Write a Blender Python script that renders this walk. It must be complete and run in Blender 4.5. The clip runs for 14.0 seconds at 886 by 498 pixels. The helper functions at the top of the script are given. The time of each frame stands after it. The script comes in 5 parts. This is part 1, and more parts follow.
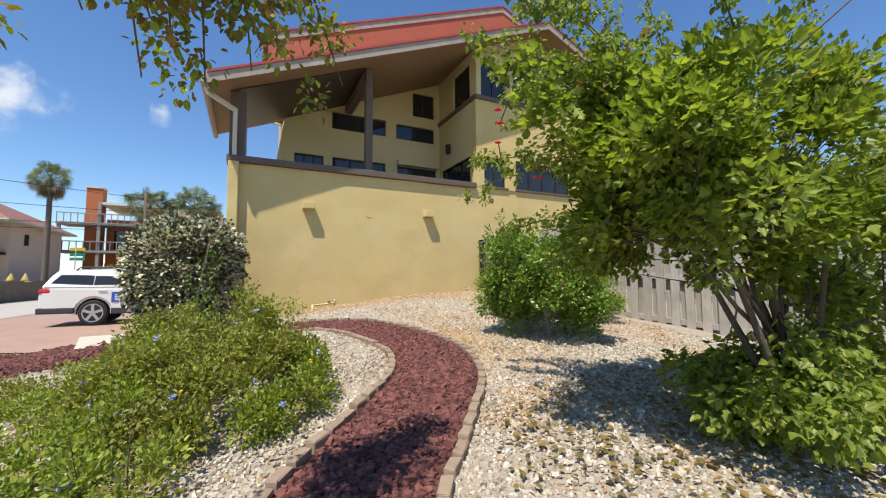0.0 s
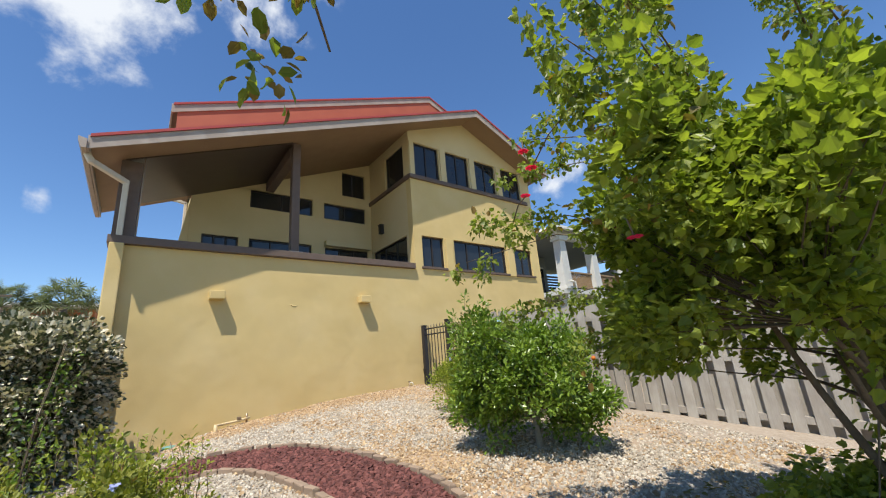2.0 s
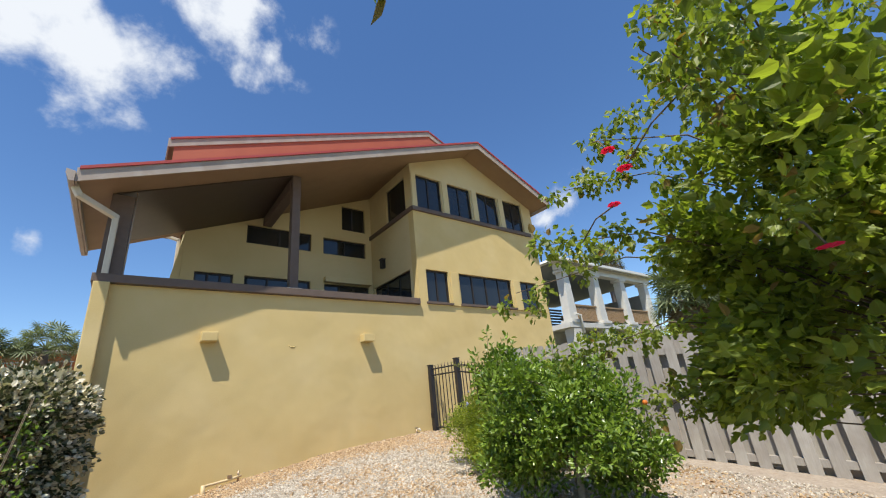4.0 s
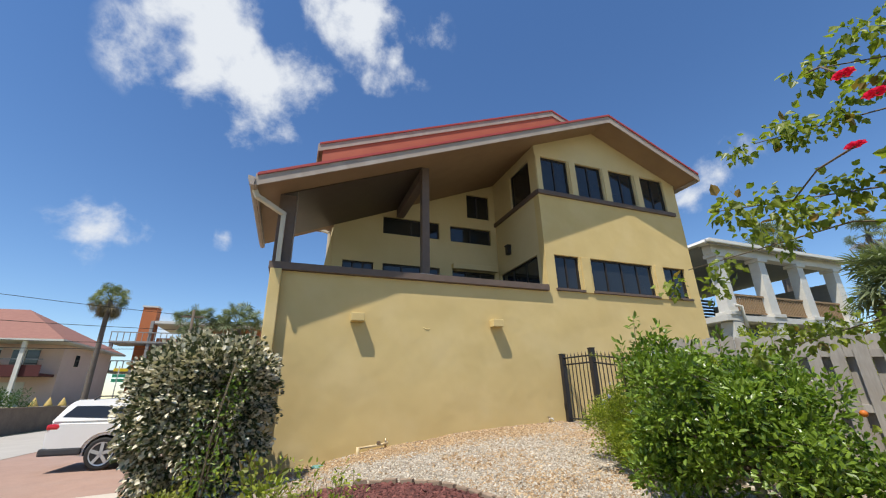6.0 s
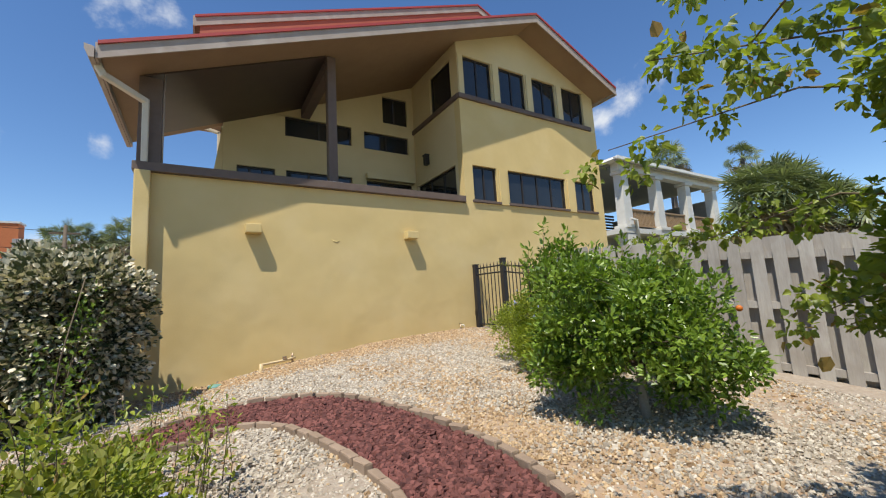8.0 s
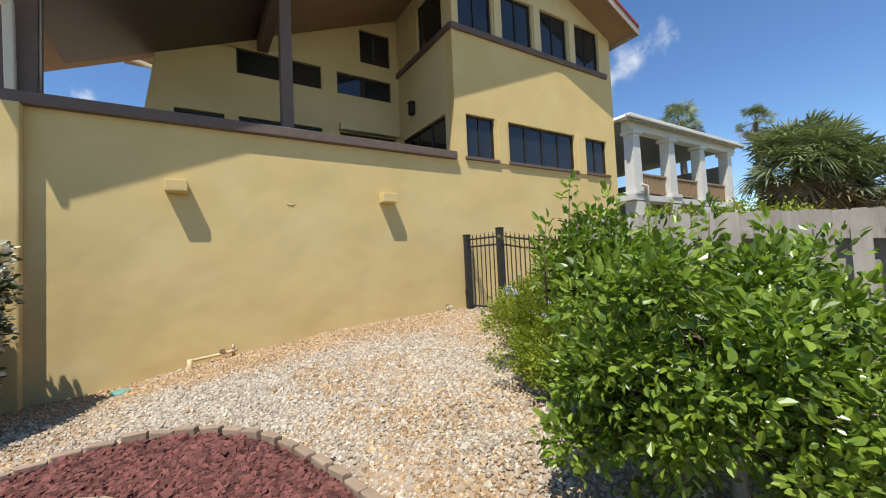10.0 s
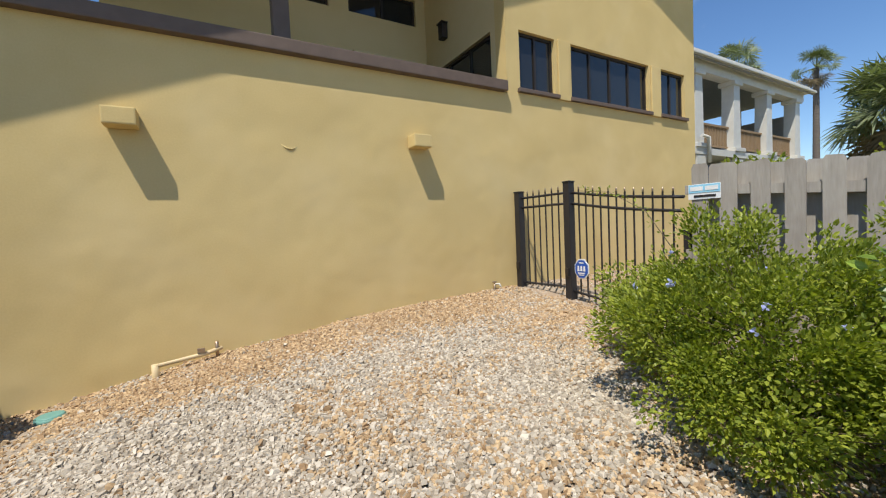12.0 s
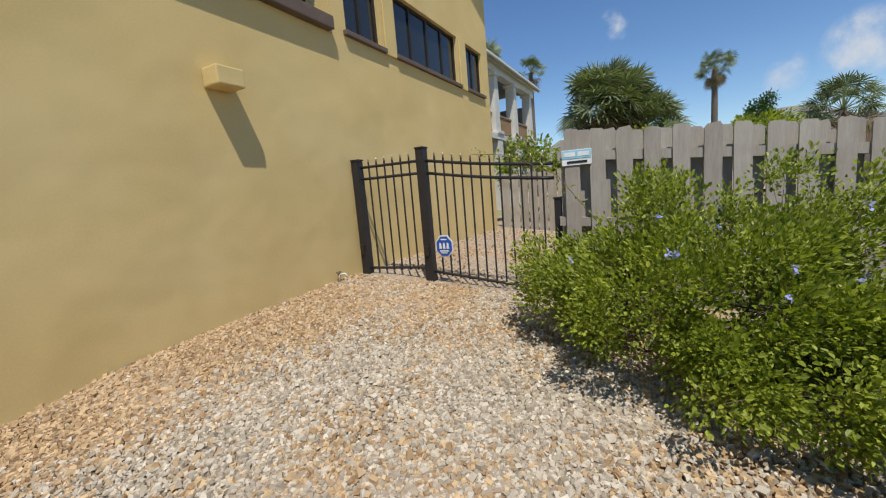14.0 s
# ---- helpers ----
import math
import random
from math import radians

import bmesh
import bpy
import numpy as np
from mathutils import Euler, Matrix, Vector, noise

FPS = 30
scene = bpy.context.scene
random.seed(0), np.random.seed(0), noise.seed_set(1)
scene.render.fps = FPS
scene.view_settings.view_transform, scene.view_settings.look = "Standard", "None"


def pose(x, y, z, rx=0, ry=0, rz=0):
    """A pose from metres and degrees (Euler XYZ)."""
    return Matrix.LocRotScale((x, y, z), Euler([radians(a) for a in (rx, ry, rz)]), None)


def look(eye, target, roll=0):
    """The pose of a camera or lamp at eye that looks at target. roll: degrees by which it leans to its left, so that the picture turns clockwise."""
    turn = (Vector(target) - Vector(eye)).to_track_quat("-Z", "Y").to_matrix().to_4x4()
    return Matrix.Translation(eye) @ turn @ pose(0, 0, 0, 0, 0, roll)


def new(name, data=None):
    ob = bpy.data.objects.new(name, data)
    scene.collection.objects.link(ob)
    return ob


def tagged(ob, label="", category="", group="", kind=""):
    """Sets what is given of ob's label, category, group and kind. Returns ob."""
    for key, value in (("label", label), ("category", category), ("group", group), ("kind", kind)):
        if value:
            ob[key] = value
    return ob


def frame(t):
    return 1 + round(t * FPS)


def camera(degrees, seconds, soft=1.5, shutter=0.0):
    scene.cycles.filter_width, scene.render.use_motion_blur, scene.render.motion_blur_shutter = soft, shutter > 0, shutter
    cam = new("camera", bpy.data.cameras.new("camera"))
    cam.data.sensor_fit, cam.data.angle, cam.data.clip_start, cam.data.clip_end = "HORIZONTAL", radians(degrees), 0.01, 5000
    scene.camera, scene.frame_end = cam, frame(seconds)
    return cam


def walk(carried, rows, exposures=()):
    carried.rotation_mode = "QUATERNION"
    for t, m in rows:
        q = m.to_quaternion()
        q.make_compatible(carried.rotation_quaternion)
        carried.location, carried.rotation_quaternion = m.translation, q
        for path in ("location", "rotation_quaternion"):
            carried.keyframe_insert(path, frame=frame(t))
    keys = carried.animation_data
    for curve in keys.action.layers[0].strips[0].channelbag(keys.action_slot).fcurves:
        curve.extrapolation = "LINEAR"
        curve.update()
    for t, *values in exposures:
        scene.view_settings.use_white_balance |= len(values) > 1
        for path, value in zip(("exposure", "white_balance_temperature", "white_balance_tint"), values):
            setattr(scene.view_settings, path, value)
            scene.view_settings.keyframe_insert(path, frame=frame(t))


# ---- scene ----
cam = camera(96.3, 14.0, soft=1.15)
PATH = [
    (0, (-0.561, 0.743, 1.518), (0.318, 2.533, 1.667), -0.4),
    (0.5, (-0.5, 1.14, 1.6), (0.452, 2.864, 1.95), -2.1),
    (1, (-0.472, 1.403, 1.642), (0.535, 3.077, 2.071), -3.0),
    (1.5, (-0.488, 1.648, 1.716), (0.609, 3.25, 2.197), -3.7),
    (2, (-0.472, 1.879, 1.727), (0.716, 3.395, 2.264), -4.7),
    (4.5, (-0.431, 2.477, 1.853), (0.746, 3.921, 2.581), -6.3),
    (5, (-0.437, 2.525, 1.846), (0.548, 4.101, 2.586), -4.2),
    (5.5, (-0.486, 2.566, 1.828), (0.324, 4.245, 2.552), -2.4),
    (6, (-0.502, 2.581, 1.815), (0.168, 4.337, 2.5), -1.2),
    (6.5, (-0.53, 2.614, 1.808), (0.112, 4.409, 2.414), -1.1),
    (7, (-0.501, 2.664, 1.774), (0.231, 4.46, 2.261), -1.9),
    (7.5, (-0.315, 2.799, 1.736), (0.578, 4.553, 2.096), -2.8),
    (8, (-0.08, 2.977, 1.8), (0.961, 4.664, 2.064), -3.4),
    (10.5, (1.141, 4.654, 2.051), (2.198, 6.35, 2.109), -2.4),
    (11, (1.284, 5.12, 2.041), (2.293, 6.847, 2.067), -2.0),
    (11.5, (1.343, 5.579, 2.093), (2.326, 7.321, 2.064), -2.1),
    (12, (1.434, 5.989, 2.109), (2.433, 7.719, 2.015), -2.6),
    (12.5, (1.446, 6.378, 2.089), (2.511, 8.063, 1.923), -3.3),
    (13, (1.442, 6.7, 2.098), (2.647, 8.277, 1.853), -3.9),
    (13.5, (1.493, 7.08, 2.115), (2.952, 8.416, 1.823), -4.3),
    (14, (1.505, 7.421, 2.121), (3.246, 8.368, 1.851), -4.8),
]
walk(cam, [(t, look(eye, target, roll)) for t, eye, target, roll in PATH],
     exposures=[(0.0, 0.40), (4.5, 0.37), (5.5, 0.27), (7.0, 0.22), (8.0, 0.27), (10.5, 0.35), (11.5, 0.25), (12.5, 0.16), (14.0, -0.06)])

# ---- world, sun ----
SUN_DIR = Vector((-1.04, -0.80, 2.60)).normalized()
world = bpy.data.worlds.new("sky")
scene.world = world
world.use_nodes = True


def cloud_sky():
    nt = world.node_tree
    nt.nodes.clear()
    N, L = nt.nodes.new, nt.links.new
    out, bg = N("ShaderNodeOutputWorld"), N("ShaderNodeBackground")
    sky = N("ShaderNodeTexSky")
    sky.sky_type, sky.sun_disc = "NISHITA", False
    sky.sun_elevation = math.asin(SUN_DIR.z)
    sky.sun_rotation = math.atan2(SUN_DIR.x, SUN_DIR.y)
    sky.air_density, sky.dust_density, sky.ozone_density = 1.0, 0.0, 3.0
    tc = N("ShaderNodeTexCoord")
    noise_tex = N("ShaderNodeTexNoise")
    noise_tex.inputs["Scale"].default_value, noise_tex.inputs["Detail"].default_value = 7.0, 10.0
    noise_tex.inputs["Roughness"].default_value = 0.58
    noise_tex.inputs["Distortion"].default_value = 0.12
    L(tc.outputs["Generated"], noise_tex.inputs["Vector"])
    total = None
    # direction, radius, density of each drifting cloud
    for d, r, dens in CLOUDS:
        dist = N("ShaderNodeVectorMath"); dist.operation = "DISTANCE"
        dist.inputs[1].default_value = Vector(d).normalized()
        L(tc.outputs["Generated"], dist.inputs[0])
        div = N("ShaderNodeMath"); div.operation = "DIVIDE"; div.inputs[1].default_value = r
        L(dist.outputs["Value"], div.inputs[0])
        inv = N("ShaderNodeMath"); inv.operation = "SUBTRACT"; inv.inputs[0].default_value = 1.0
        inv.use_clamp = True
        L(div.outputs[0], inv.inputs[1])
        pw = N("ShaderNodeMath"); pw.operation = "MULTIPLY"; pw.inputs[1].default_value = dens
        L(inv.outputs[0], pw.inputs[0])
        if total is None:
            total = pw.outputs[0]
        else:
            mx = N("ShaderNodeMath"); mx.operation = "MAXIMUM"
            L(total, mx.inputs[0]); L(pw.outputs[0], mx.inputs[1])
            total = mx.outputs[0]
    add = N("ShaderNodeMath"); add.operation = "MULTIPLY_ADD"
    add.inputs[1].default_value, add.inputs[2].default_value = 4.4, -2.40
    L(noise_tex.outputs["Fac"], add.inputs[0])
    sm = N("ShaderNodeMath"); sm.operation = "ADD"
    L(add.outputs[0], sm.inputs[0]); L(total, sm.inputs[1])
    mr = N("ShaderNodeMapRange"); mr.interpolation_type = "SMOOTHSTEP"
    mr.inputs["From Min"].default_value, mr.inputs["From Max"].default_value = 0.10, 1.15
    L(sm.outputs[0], mr.inputs["Value"])
    gate = N("ShaderNodeMath"); gate.operation = "MULTIPLY"; gate.use_clamp = True
    sc = N("ShaderNodeMath"); sc.operation = "MULTIPLY"; sc.inputs[1].default_value = 6.0; sc.use_clamp = True
    L(total, sc.inputs[0])
    L(mr.outputs[0], gate.inputs[0]); L(sc.outputs[0], gate.inputs[1])
    mix = N("ShaderNodeMix"); mix.data_type = "RGBA"
    L(gate.outputs[0], mix.inputs["Factor"])
    deep = N("ShaderNodeHueSaturation")
    deep.inputs["Saturation"].default_value = 1.16
    deep.inputs["Hue"].default_value = 0.504
    L(sky.outputs[0], deep.inputs["Color"])
    L(deep.outputs[0], mix.inputs["A"])
    mix.inputs["B"].default_value = (5.2, 5.45, 5.8, 1)
    L(mix.outputs["Result"], bg.inputs["Color"])
    bg.inputs["Strength"].default_value = 0.130
    L(bg.outputs[0], out.inputs[0])


CLOUDS = [
    ((-0.188, 0.700, 0.689), 0.16, 1.75),
    ((-0.221, 0.743, 0.632), 0.12, 1.55),
    ((-0.116, 0.764, 0.634), 0.15, 1.7),
    ((-0.153, 0.818, 0.555), 0.09, 1.1),
    ((-0.019, 0.760, 0.650), 0.09, 0.9),
    ((-0.292, 0.730, 0.619), 0.11, 0.65),
    ((0.073, 0.641, 0.764), 0.13, 1.55),
    ((0.147, 0.687, 0.711), 0.11, 0.95),
    ((0.203, 0.637, 0.744), 0.08, 0.8),
    ((-0.007, 0.638, 0.770), 0.10, 0.9),
    ((-0.372, 0.877, 0.304), 0.09, 0.9),
    ((-0.326, 0.898, 0.296), 0.06, 0.8),
    ((-0.163, 0.929, 0.333), 0.04, 0.95),
    ((0.785, 0.464, 0.411), 0.09, 1.15),
    ((0.758, 0.527, 0.385), 0.07, 1.0),
    ((0.172, 0.773, 0.611), 0.03, 0.5),
    ((0.948, 0.066, 0.31), 0.045, 1.0),
    ((0.966, -0.194, 0.169), 0.05, 0.6),
    ((0.935, -0.302, 0.188), 0.06, 0.6),
    ((-0.26, 0.95, 0.12), 0.06, 0.45),
]
cloud_sky()
sun = new("sun", bpy.data.lights.new("sun", "SUN"))
sun.data.energy, sun.data.angle, sun.data.color = 5.0, radians(0.53), (1.0, 0.95, 0.86)
sun.matrix_world = look((0, 0, 30), Vector((0, 0, 30)) - SUN_DIR)


# ---- materials ----
def mat(name, c1, c2=None, rough=0.8, scale=6.0, fine=90.0, bump=0.25, bump_d=0.01, metal=0.0, spec=0.35, island=0.0,
        obj=0.0, stain=None, stain_scale=1.2, stain_amt=0.6, stretch=(1, 1, 1), leafy=0.0, cut=None, smooth_bump=False):
    m = bpy.data.materials.new(name)
    m.use_nodes = True
    nt = m.node_tree
    N, L = nt.nodes.new, nt.links.new
    bs = nt.nodes["Principled BSDF"]
    bs.inputs["Roughness"].default_value, bs.inputs["Metallic"].default_value = rough, metal
    bs.inputs["Specular IOR Level"].default_value = spec
    mp = N("ShaderNodeMapping")
    mp.inputs["Scale"].default_value = stretch
    geo = N("ShaderNodeNewGeometry")
    L(geo.outputs["Position"], mp.inputs["Vector"])
    n1, n2 = N("ShaderNodeTexNoise"), N("ShaderNodeTexNoise")
    n1.inputs["Scale"].default_value, n1.inputs["Detail"].default_value = scale, 5
    if smooth_bump:
        n1.inputs["Detail"].default_value = 2.0
    n2.inputs["Scale"].default_value, n2.inputs["Detail"].default_value = fine, 4
    L(mp.outputs[0], n1.inputs["Vector"]); L(mp.outputs[0], n2.inputs["Vector"])
    c2 = c2 or tuple(min(1, v * 0.8) for v in c1)
    fac = N("ShaderNodeMath"); fac.operation = "MULTIPLY_ADD"
    fac.inputs[1].default_value, fac.inputs[2].default_value = 0.55, 0.0
    avg = N("ShaderNodeMath"); avg.operation = "MULTIPLY"; avg.inputs[1].default_value = 0.45
    L(n2.outputs["Fac"], avg.inputs[0]); L(n1.outputs["Fac"], fac.inputs[0]); L(avg.outputs[0], fac.inputs[2])
    mr = N("ShaderNodeMapRange")
    mr.inputs["From Min"].default_value, mr.inputs["From Max"].default_value = 0.32, 0.68
    L(fac.outputs[0], mr.inputs["Value"])
    value = mr.outputs[0]
    if island or obj:
        src = geo.outputs["Random Per Island"] if island else N("ShaderNodeObjectInfo").outputs["Random"]
        mm = N("ShaderNodeMix"); mm.inputs["Factor"].default_value = island or obj
        L(value, mm.inputs["A"]); L(src, mm.inputs["B"])
        value = mm.outputs["Result"]
    if cut:
        mc = N("ShaderNodeMapRange")
        mc.inputs["From Min"].default_value, mc.inputs["From Max"].default_value = cut
        L(value, mc.inputs["Value"])
        value = mc.outputs[0]
    mix = N("ShaderNodeMix"); mix.data_type = "RGBA"
    mix.inputs["A"].default_value, mix.inputs["B"].default_value = (*c1, 1), (*c2, 1)
    L(value, mix.inputs["Factor"])
    colour = mix.outputs["Result"]
    if stain:
        n3 = N("ShaderNodeTexNoise"); n3.inputs["Scale"].default_value, n3.inputs["Detail"].default_value = stain_scale, 6
        L(geo.outputs["Position"], n3.inputs["Vector"])
        r3 = N("ShaderNodeMapRange"); r3.inputs["From Min"].default_value, r3.inputs["From Max"].default_value = 0.48, 0.68
        r3.inputs["To Max"].default_value = stain_amt
        L(n3.outputs["Fac"], r3.inputs["Value"])
        ms = N("ShaderNodeMix"); ms.data_type = "RGBA"
        L(r3.outputs[0], ms.inputs["Factor"]); L(colour, ms.inputs["A"]); ms.inputs["B"].default_value = (*stain, 1)
        colour = ms.outputs["Result"]
    L(colour, bs.inputs["Base Color"])
    if bump:
        bp = N("ShaderNodeBump"); bp.inputs["Strength"].default_value, bp.inputs["Distance"].default_value = bump, bump_d
        L(n1.outputs["Fac"] if smooth_bump else fac.outputs[0], bp.inputs["Height"]); L(bp.outputs[0], bs.inputs["Normal"])
    if leafy:
        tr = N("ShaderNodeBsdfTranslucent")
        br = N("ShaderNodeMix"); br.data_type = "RGBA"; br.blend_type = "MULTIPLY"; br.inputs["Factor"].default_value = 1
        L(colour, br.inputs["A"]); br.inputs["B"].default_value = (1.6, 1.75, 0.7, 1)
        L(br.outputs["Result"], tr.inputs["Color"])
        sh = N("ShaderNodeMixShader"); sh.inputs[0].default_value = leafy
        L(bs.outputs[0], sh.inputs[1]); L(tr.outputs[0], sh.inputs[2])
        L(sh.outputs[0], nt.nodes["Material Output"].inputs["Surface"])
    return m


M_STUCCO = mat("yellow stucco", (0.62, 0.475, 0.22), (0.56, 0.42, 0.185), rough=0.9, scale=1.3, fine=60, bump=0.42, bump_d=0.075, smooth_bump=True,
               stain=(0.66, 0.52, 0.27), stain_scale=0.9, stain_amt=0.45, spec=0.05)
M_STUCCO_UP = mat("pale yellow stucco", (0.62, 0.51, 0.29), (0.57, 0.46, 0.25), rough=0.9, scale=1.3, fine=60, bump=0.45, bump_d=0.07, smooth_bump=True,
                  stain=(0.65, 0.55, 0.34), stain_scale=0.8, stain_amt=0.4, spec=0.05)
M_TRIM = mat("brown trim paint", (0.15, 0.105, 0.08), (0.11, 0.078, 0.06), rough=0.6, scale=8, fine=120, bump=0.1)
M_SOFFIT = mat("tan soffit paint", (0.29, 0.195, 0.12), (0.245, 0.16, 0.097), rough=0.7, scale=3, fine=60, bump=0.1)
# brown ceiling paint, deepened further to hold the shade under the roof
M_DARKSOFFIT = mat("shaded dark brown soffit", (0.078, 0.054, 0.042), (0.060, 0.042, 0.033), rough=0.36, scale=3, fine=60, bump=0.1)
M_FASCIA = mat("weathered grey fascia", (0.36, 0.30, 0.255), (0.29, 0.235, 0.195), rough=0.65, scale=2.5, fine=70, bump=0.12,
               stain=(0.42, 0.36, 0.31), stain_scale=3)
M_ROOF = mat("red metal roofing", (0.40, 0.065, 0.05), (0.33, 0.05, 0.04), rough=0.38, scale=2, fine=40, bump=0.06, spec=0.5)
M_ORANGE = mat("orange red cladding", (0.42, 0.115, 0.06), (0.36, 0.09, 0.05), rough=0.6, scale=2, fine=60, bump=0.1)
M_FRAME = mat("bronze window frame", (0.03, 0.024, 0.02), rough=0.45, bump=0.03)
M_GLASS = mat("tinted window glass", (0.026, 0.028, 0.029), (0.018, 0.020, 0.022), rough=0.04, scale=0.7, fine=3, bump=0.02, bump_d=0.004, spec=0.6)
M_WHITE = mat("white paint", (0.62, 0.605, 0.55), (0.54, 0.52, 0.47), rough=0.5, scale=4, fine=60, bump=0.06)
M_CREAM = mat("cream gutter metal", (0.58, 0.53, 0.43), (0.50, 0.45, 0.36), rough=0.5, scale=5, fine=60, bump=0.05)
M_IRON = mat("black powder coated metal", (0.022, 0.02, 0.022), (0.03, 0.027, 0.027), rough=0.42, bump=0.04)
M_BRASS = mat("weathered brass finial", (0.42, 0.32, 0.22), (0.30, 0.22, 0.15), rough=0.4, metal=0.7, bump=0.05)
M_BOARD = mat("weathered fence board", (0.44, 0.405, 0.35), (0.26, 0.23, 0.195), rough=0.85, scale=5, fine=26, bump=0.5, bump_d=0.008, obj=0.45,
              stretch=(3, 3, 0.35), stain=(0.26, 0.22, 0.18), stain_scale=3, stain_amt=0.5)
M_GRAVELBED = mat("gravel bed", (0.40, 0.335, 0.26), (0.25, 0.195, 0.14), rough=0.95, scale=16, fine=45, bump=1.0, bump_d=0.02,
                  stain=(0.40, 0.24, 0.12), stain_scale=0.7, stain_amt=0.55)
M_MULCHBED = mat("red mulch bed", (0.12, 0.04, 0.035), (0.05, 0.018, 0.016), rough=0.95, scale=20, fine=60, bump=1.0, bump_d=0.02)
M_CHIP = mat("red lava rock", (0.23, 0.085, 0.068), (0.05, 0.019, 0.017), rough=0.9, scale=30, fine=160, bump=0.6, island=0.75)
M_CHIPONE = mat("red lava rock chip", (0.23, 0.085, 0.068), (0.05, 0.019, 0.017), rough=0.9, scale=30, fine=160, bump=0.6, obj=0.75)
M_EDGE = mat("concrete edging", (0.34, 0.25, 0.175), (0.22, 0.155, 0.105), rough=0.9, scale=12, fine=120, bump=0.5, obj=0.5)
M_PAVER = mat("pink brick paving", (0.37, 0.24, 0.18), (0.29, 0.185, 0.14), rough=0.85, scale=2.5, fine=24, bump=0.3, stain=(0.33, 0.24, 0.19), stain_scale=0.6)
M_ROAD = mat("pale concrete road", (0.42, 0.39, 0.34), (0.36, 0.33, 0.29), rough=0.9, scale=1.5, fine=30, bump=0.2, stain=(0.32, 0.29, 0.25), stain_scale=0.4)
M_SLAB = mat("concrete slab", (0.55, 0.49, 0.40), (0.46, 0.40, 0.33), rough=0.9, scale=6, fine=50, bump=0.3)
M_EARTH = mat("sandy grass ground", (0.20, 0.19, 0.085), (0.30, 0.26, 0.16), rough=0.95, scale=0.8, fine=20, bump=0.4)


M_GRAVEL = mat("white gravel stones", (0.62, 0.55, 0.445), (0.24, 0.195, 0.14), rough=0.8, scale=30, fine=150, bump=0.3, island=0.8, spec=0.2)
M_GRAVELTAN = mat("tan gravel stones", (0.60, 0.44, 0.26), (0.23, 0.14, 0.07), rough=0.8, scale=30, fine=150, bump=0.3, island=0.8, spec=0.2)
M_BARK = mat("grey brown bark", (0.15, 0.115, 0.08), (0.09, 0.068, 0.05), rough=0.9, scale=14, fine=60, bump=0.6)
M_PALEBARK = mat("pale grey bark", (0.36, 0.32, 0.26), (0.24, 0.21, 0.17), rough=0.9, scale=14, fine=60, bump=0.5)
M_TWIG = mat("thin twig", (0.16, 0.12, 0.075), (0.12, 0.09, 0.055), rough=0.8)
M_LEAF_HIB = mat("broad green leaf", (0.30, 0.34, 0.055), (0.085, 0.125, 0.023), rough=0.42, scale=3, fine=30, bump=0.1, island=0.8, leafy=0.45, spec=0.4)
M_LEAF_CIT = mat("glossy citrus leaf", (0.26, 0.36, 0.045), (0.05, 0.095, 0.015), rough=0.32, scale=3, fine=30, bump=0.1, island=0.8, leafy=0.28, spec=0.5)
M_LEAF_PLU = mat("small light green leaf", (0.37, 0.40, 0.05), (0.08, 0.125, 0.02), rough=0.45, scale=3, fine=30, bump=0.1, island=0.75, leafy=0.32)
M_LEAF_SIL = mat("silvery leathery leaf", (0.06, 0.075, 0.027), (0.68, 0.61, 0.45), rough=0.33, scale=2, fine=20, bump=0.1, cut=(0.40, 0.64), island=0.9, leafy=0.06, spec=0.5)
M_LEAF_MND = mat("groundcover leaf", (0.33, 0.32, 0.05), (0.10, 0.12, 0.024), rough=0.55, scale=1.5, fine=20, bump=0.1, island=0.7, leafy=0.3)
M_LEAF_BRN = mat("browning leaf", (0.30, 0.18, 0.05), (0.12, 0.11, 0.03), rough=0.6, island=0.8, leafy=0.3, bump=0.05)
M_LEAF_SPR = mat("bright green climbing leaf", (0.20, 0.29, 0.05), (0.09, 0.15, 0.025), rough=0.4, island=0.75, leafy=0.35, bump=0.05)
M_PALM = mat("palm frond", (0.27, 0.30, 0.16), (0.06, 0.085, 0.035), rough=0.45, scale=1, fine=15, island=0.7, leafy=0.2, bump=0.05)
M_PALMDEAD = mat("dry palm frond", (0.27, 0.21, 0.13), (0.17, 0.13, 0.08), rough=0.8, island=0.8, leafy=0.15, bump=0.05)
M_PALMTRUNK = mat("palm trunk", (0.17, 0.14, 0.115), (0.10, 0.08, 0.065), rough=0.9, scale=3, fine=25, bump=0.7, stretch=(1, 1, 6))
M_PINKFLOWER = mat("crimson petal", (0.72, 0.02, 0.15), (0.58, 0.012, 0.10), rough=0.5, leafy=0.3, bump=0)
M_BLUEFLOWER = mat("pale blue petal", (0.42, 0.45, 0.78), (0.34, 0.37, 0.70), rough=0.6, island=0.6, leafy=0.3, bump=0)
M_YELLOWFLOWER = mat("yellow petal", (0.75, 0.55, 0.03), rough=0.6, leafy=0.3, bump=0)
M_YELLOWCONE = mat("faded yellow paint", (0.46, 0.33, 0.10), (0.38, 0.27, 0.08), rough=0.7)
M_FRUIT = mat("orange fruit skin", (0.58, 0.17, 0.02), (0.48, 0.12, 0.015), rough=0.45, bump=0.2)
M_CARPAINT = mat("white car paint", (0.72, 0.71, 0.68), (0.68, 0.67, 0.64), rough=0.22, scale=0.8, fine=4, bump=0.0, spec=0.6)
M_RUBBER = mat("black rubber", (0.02, 0.02, 0.02), (0.03, 0.028, 0.026), rough=0.8)
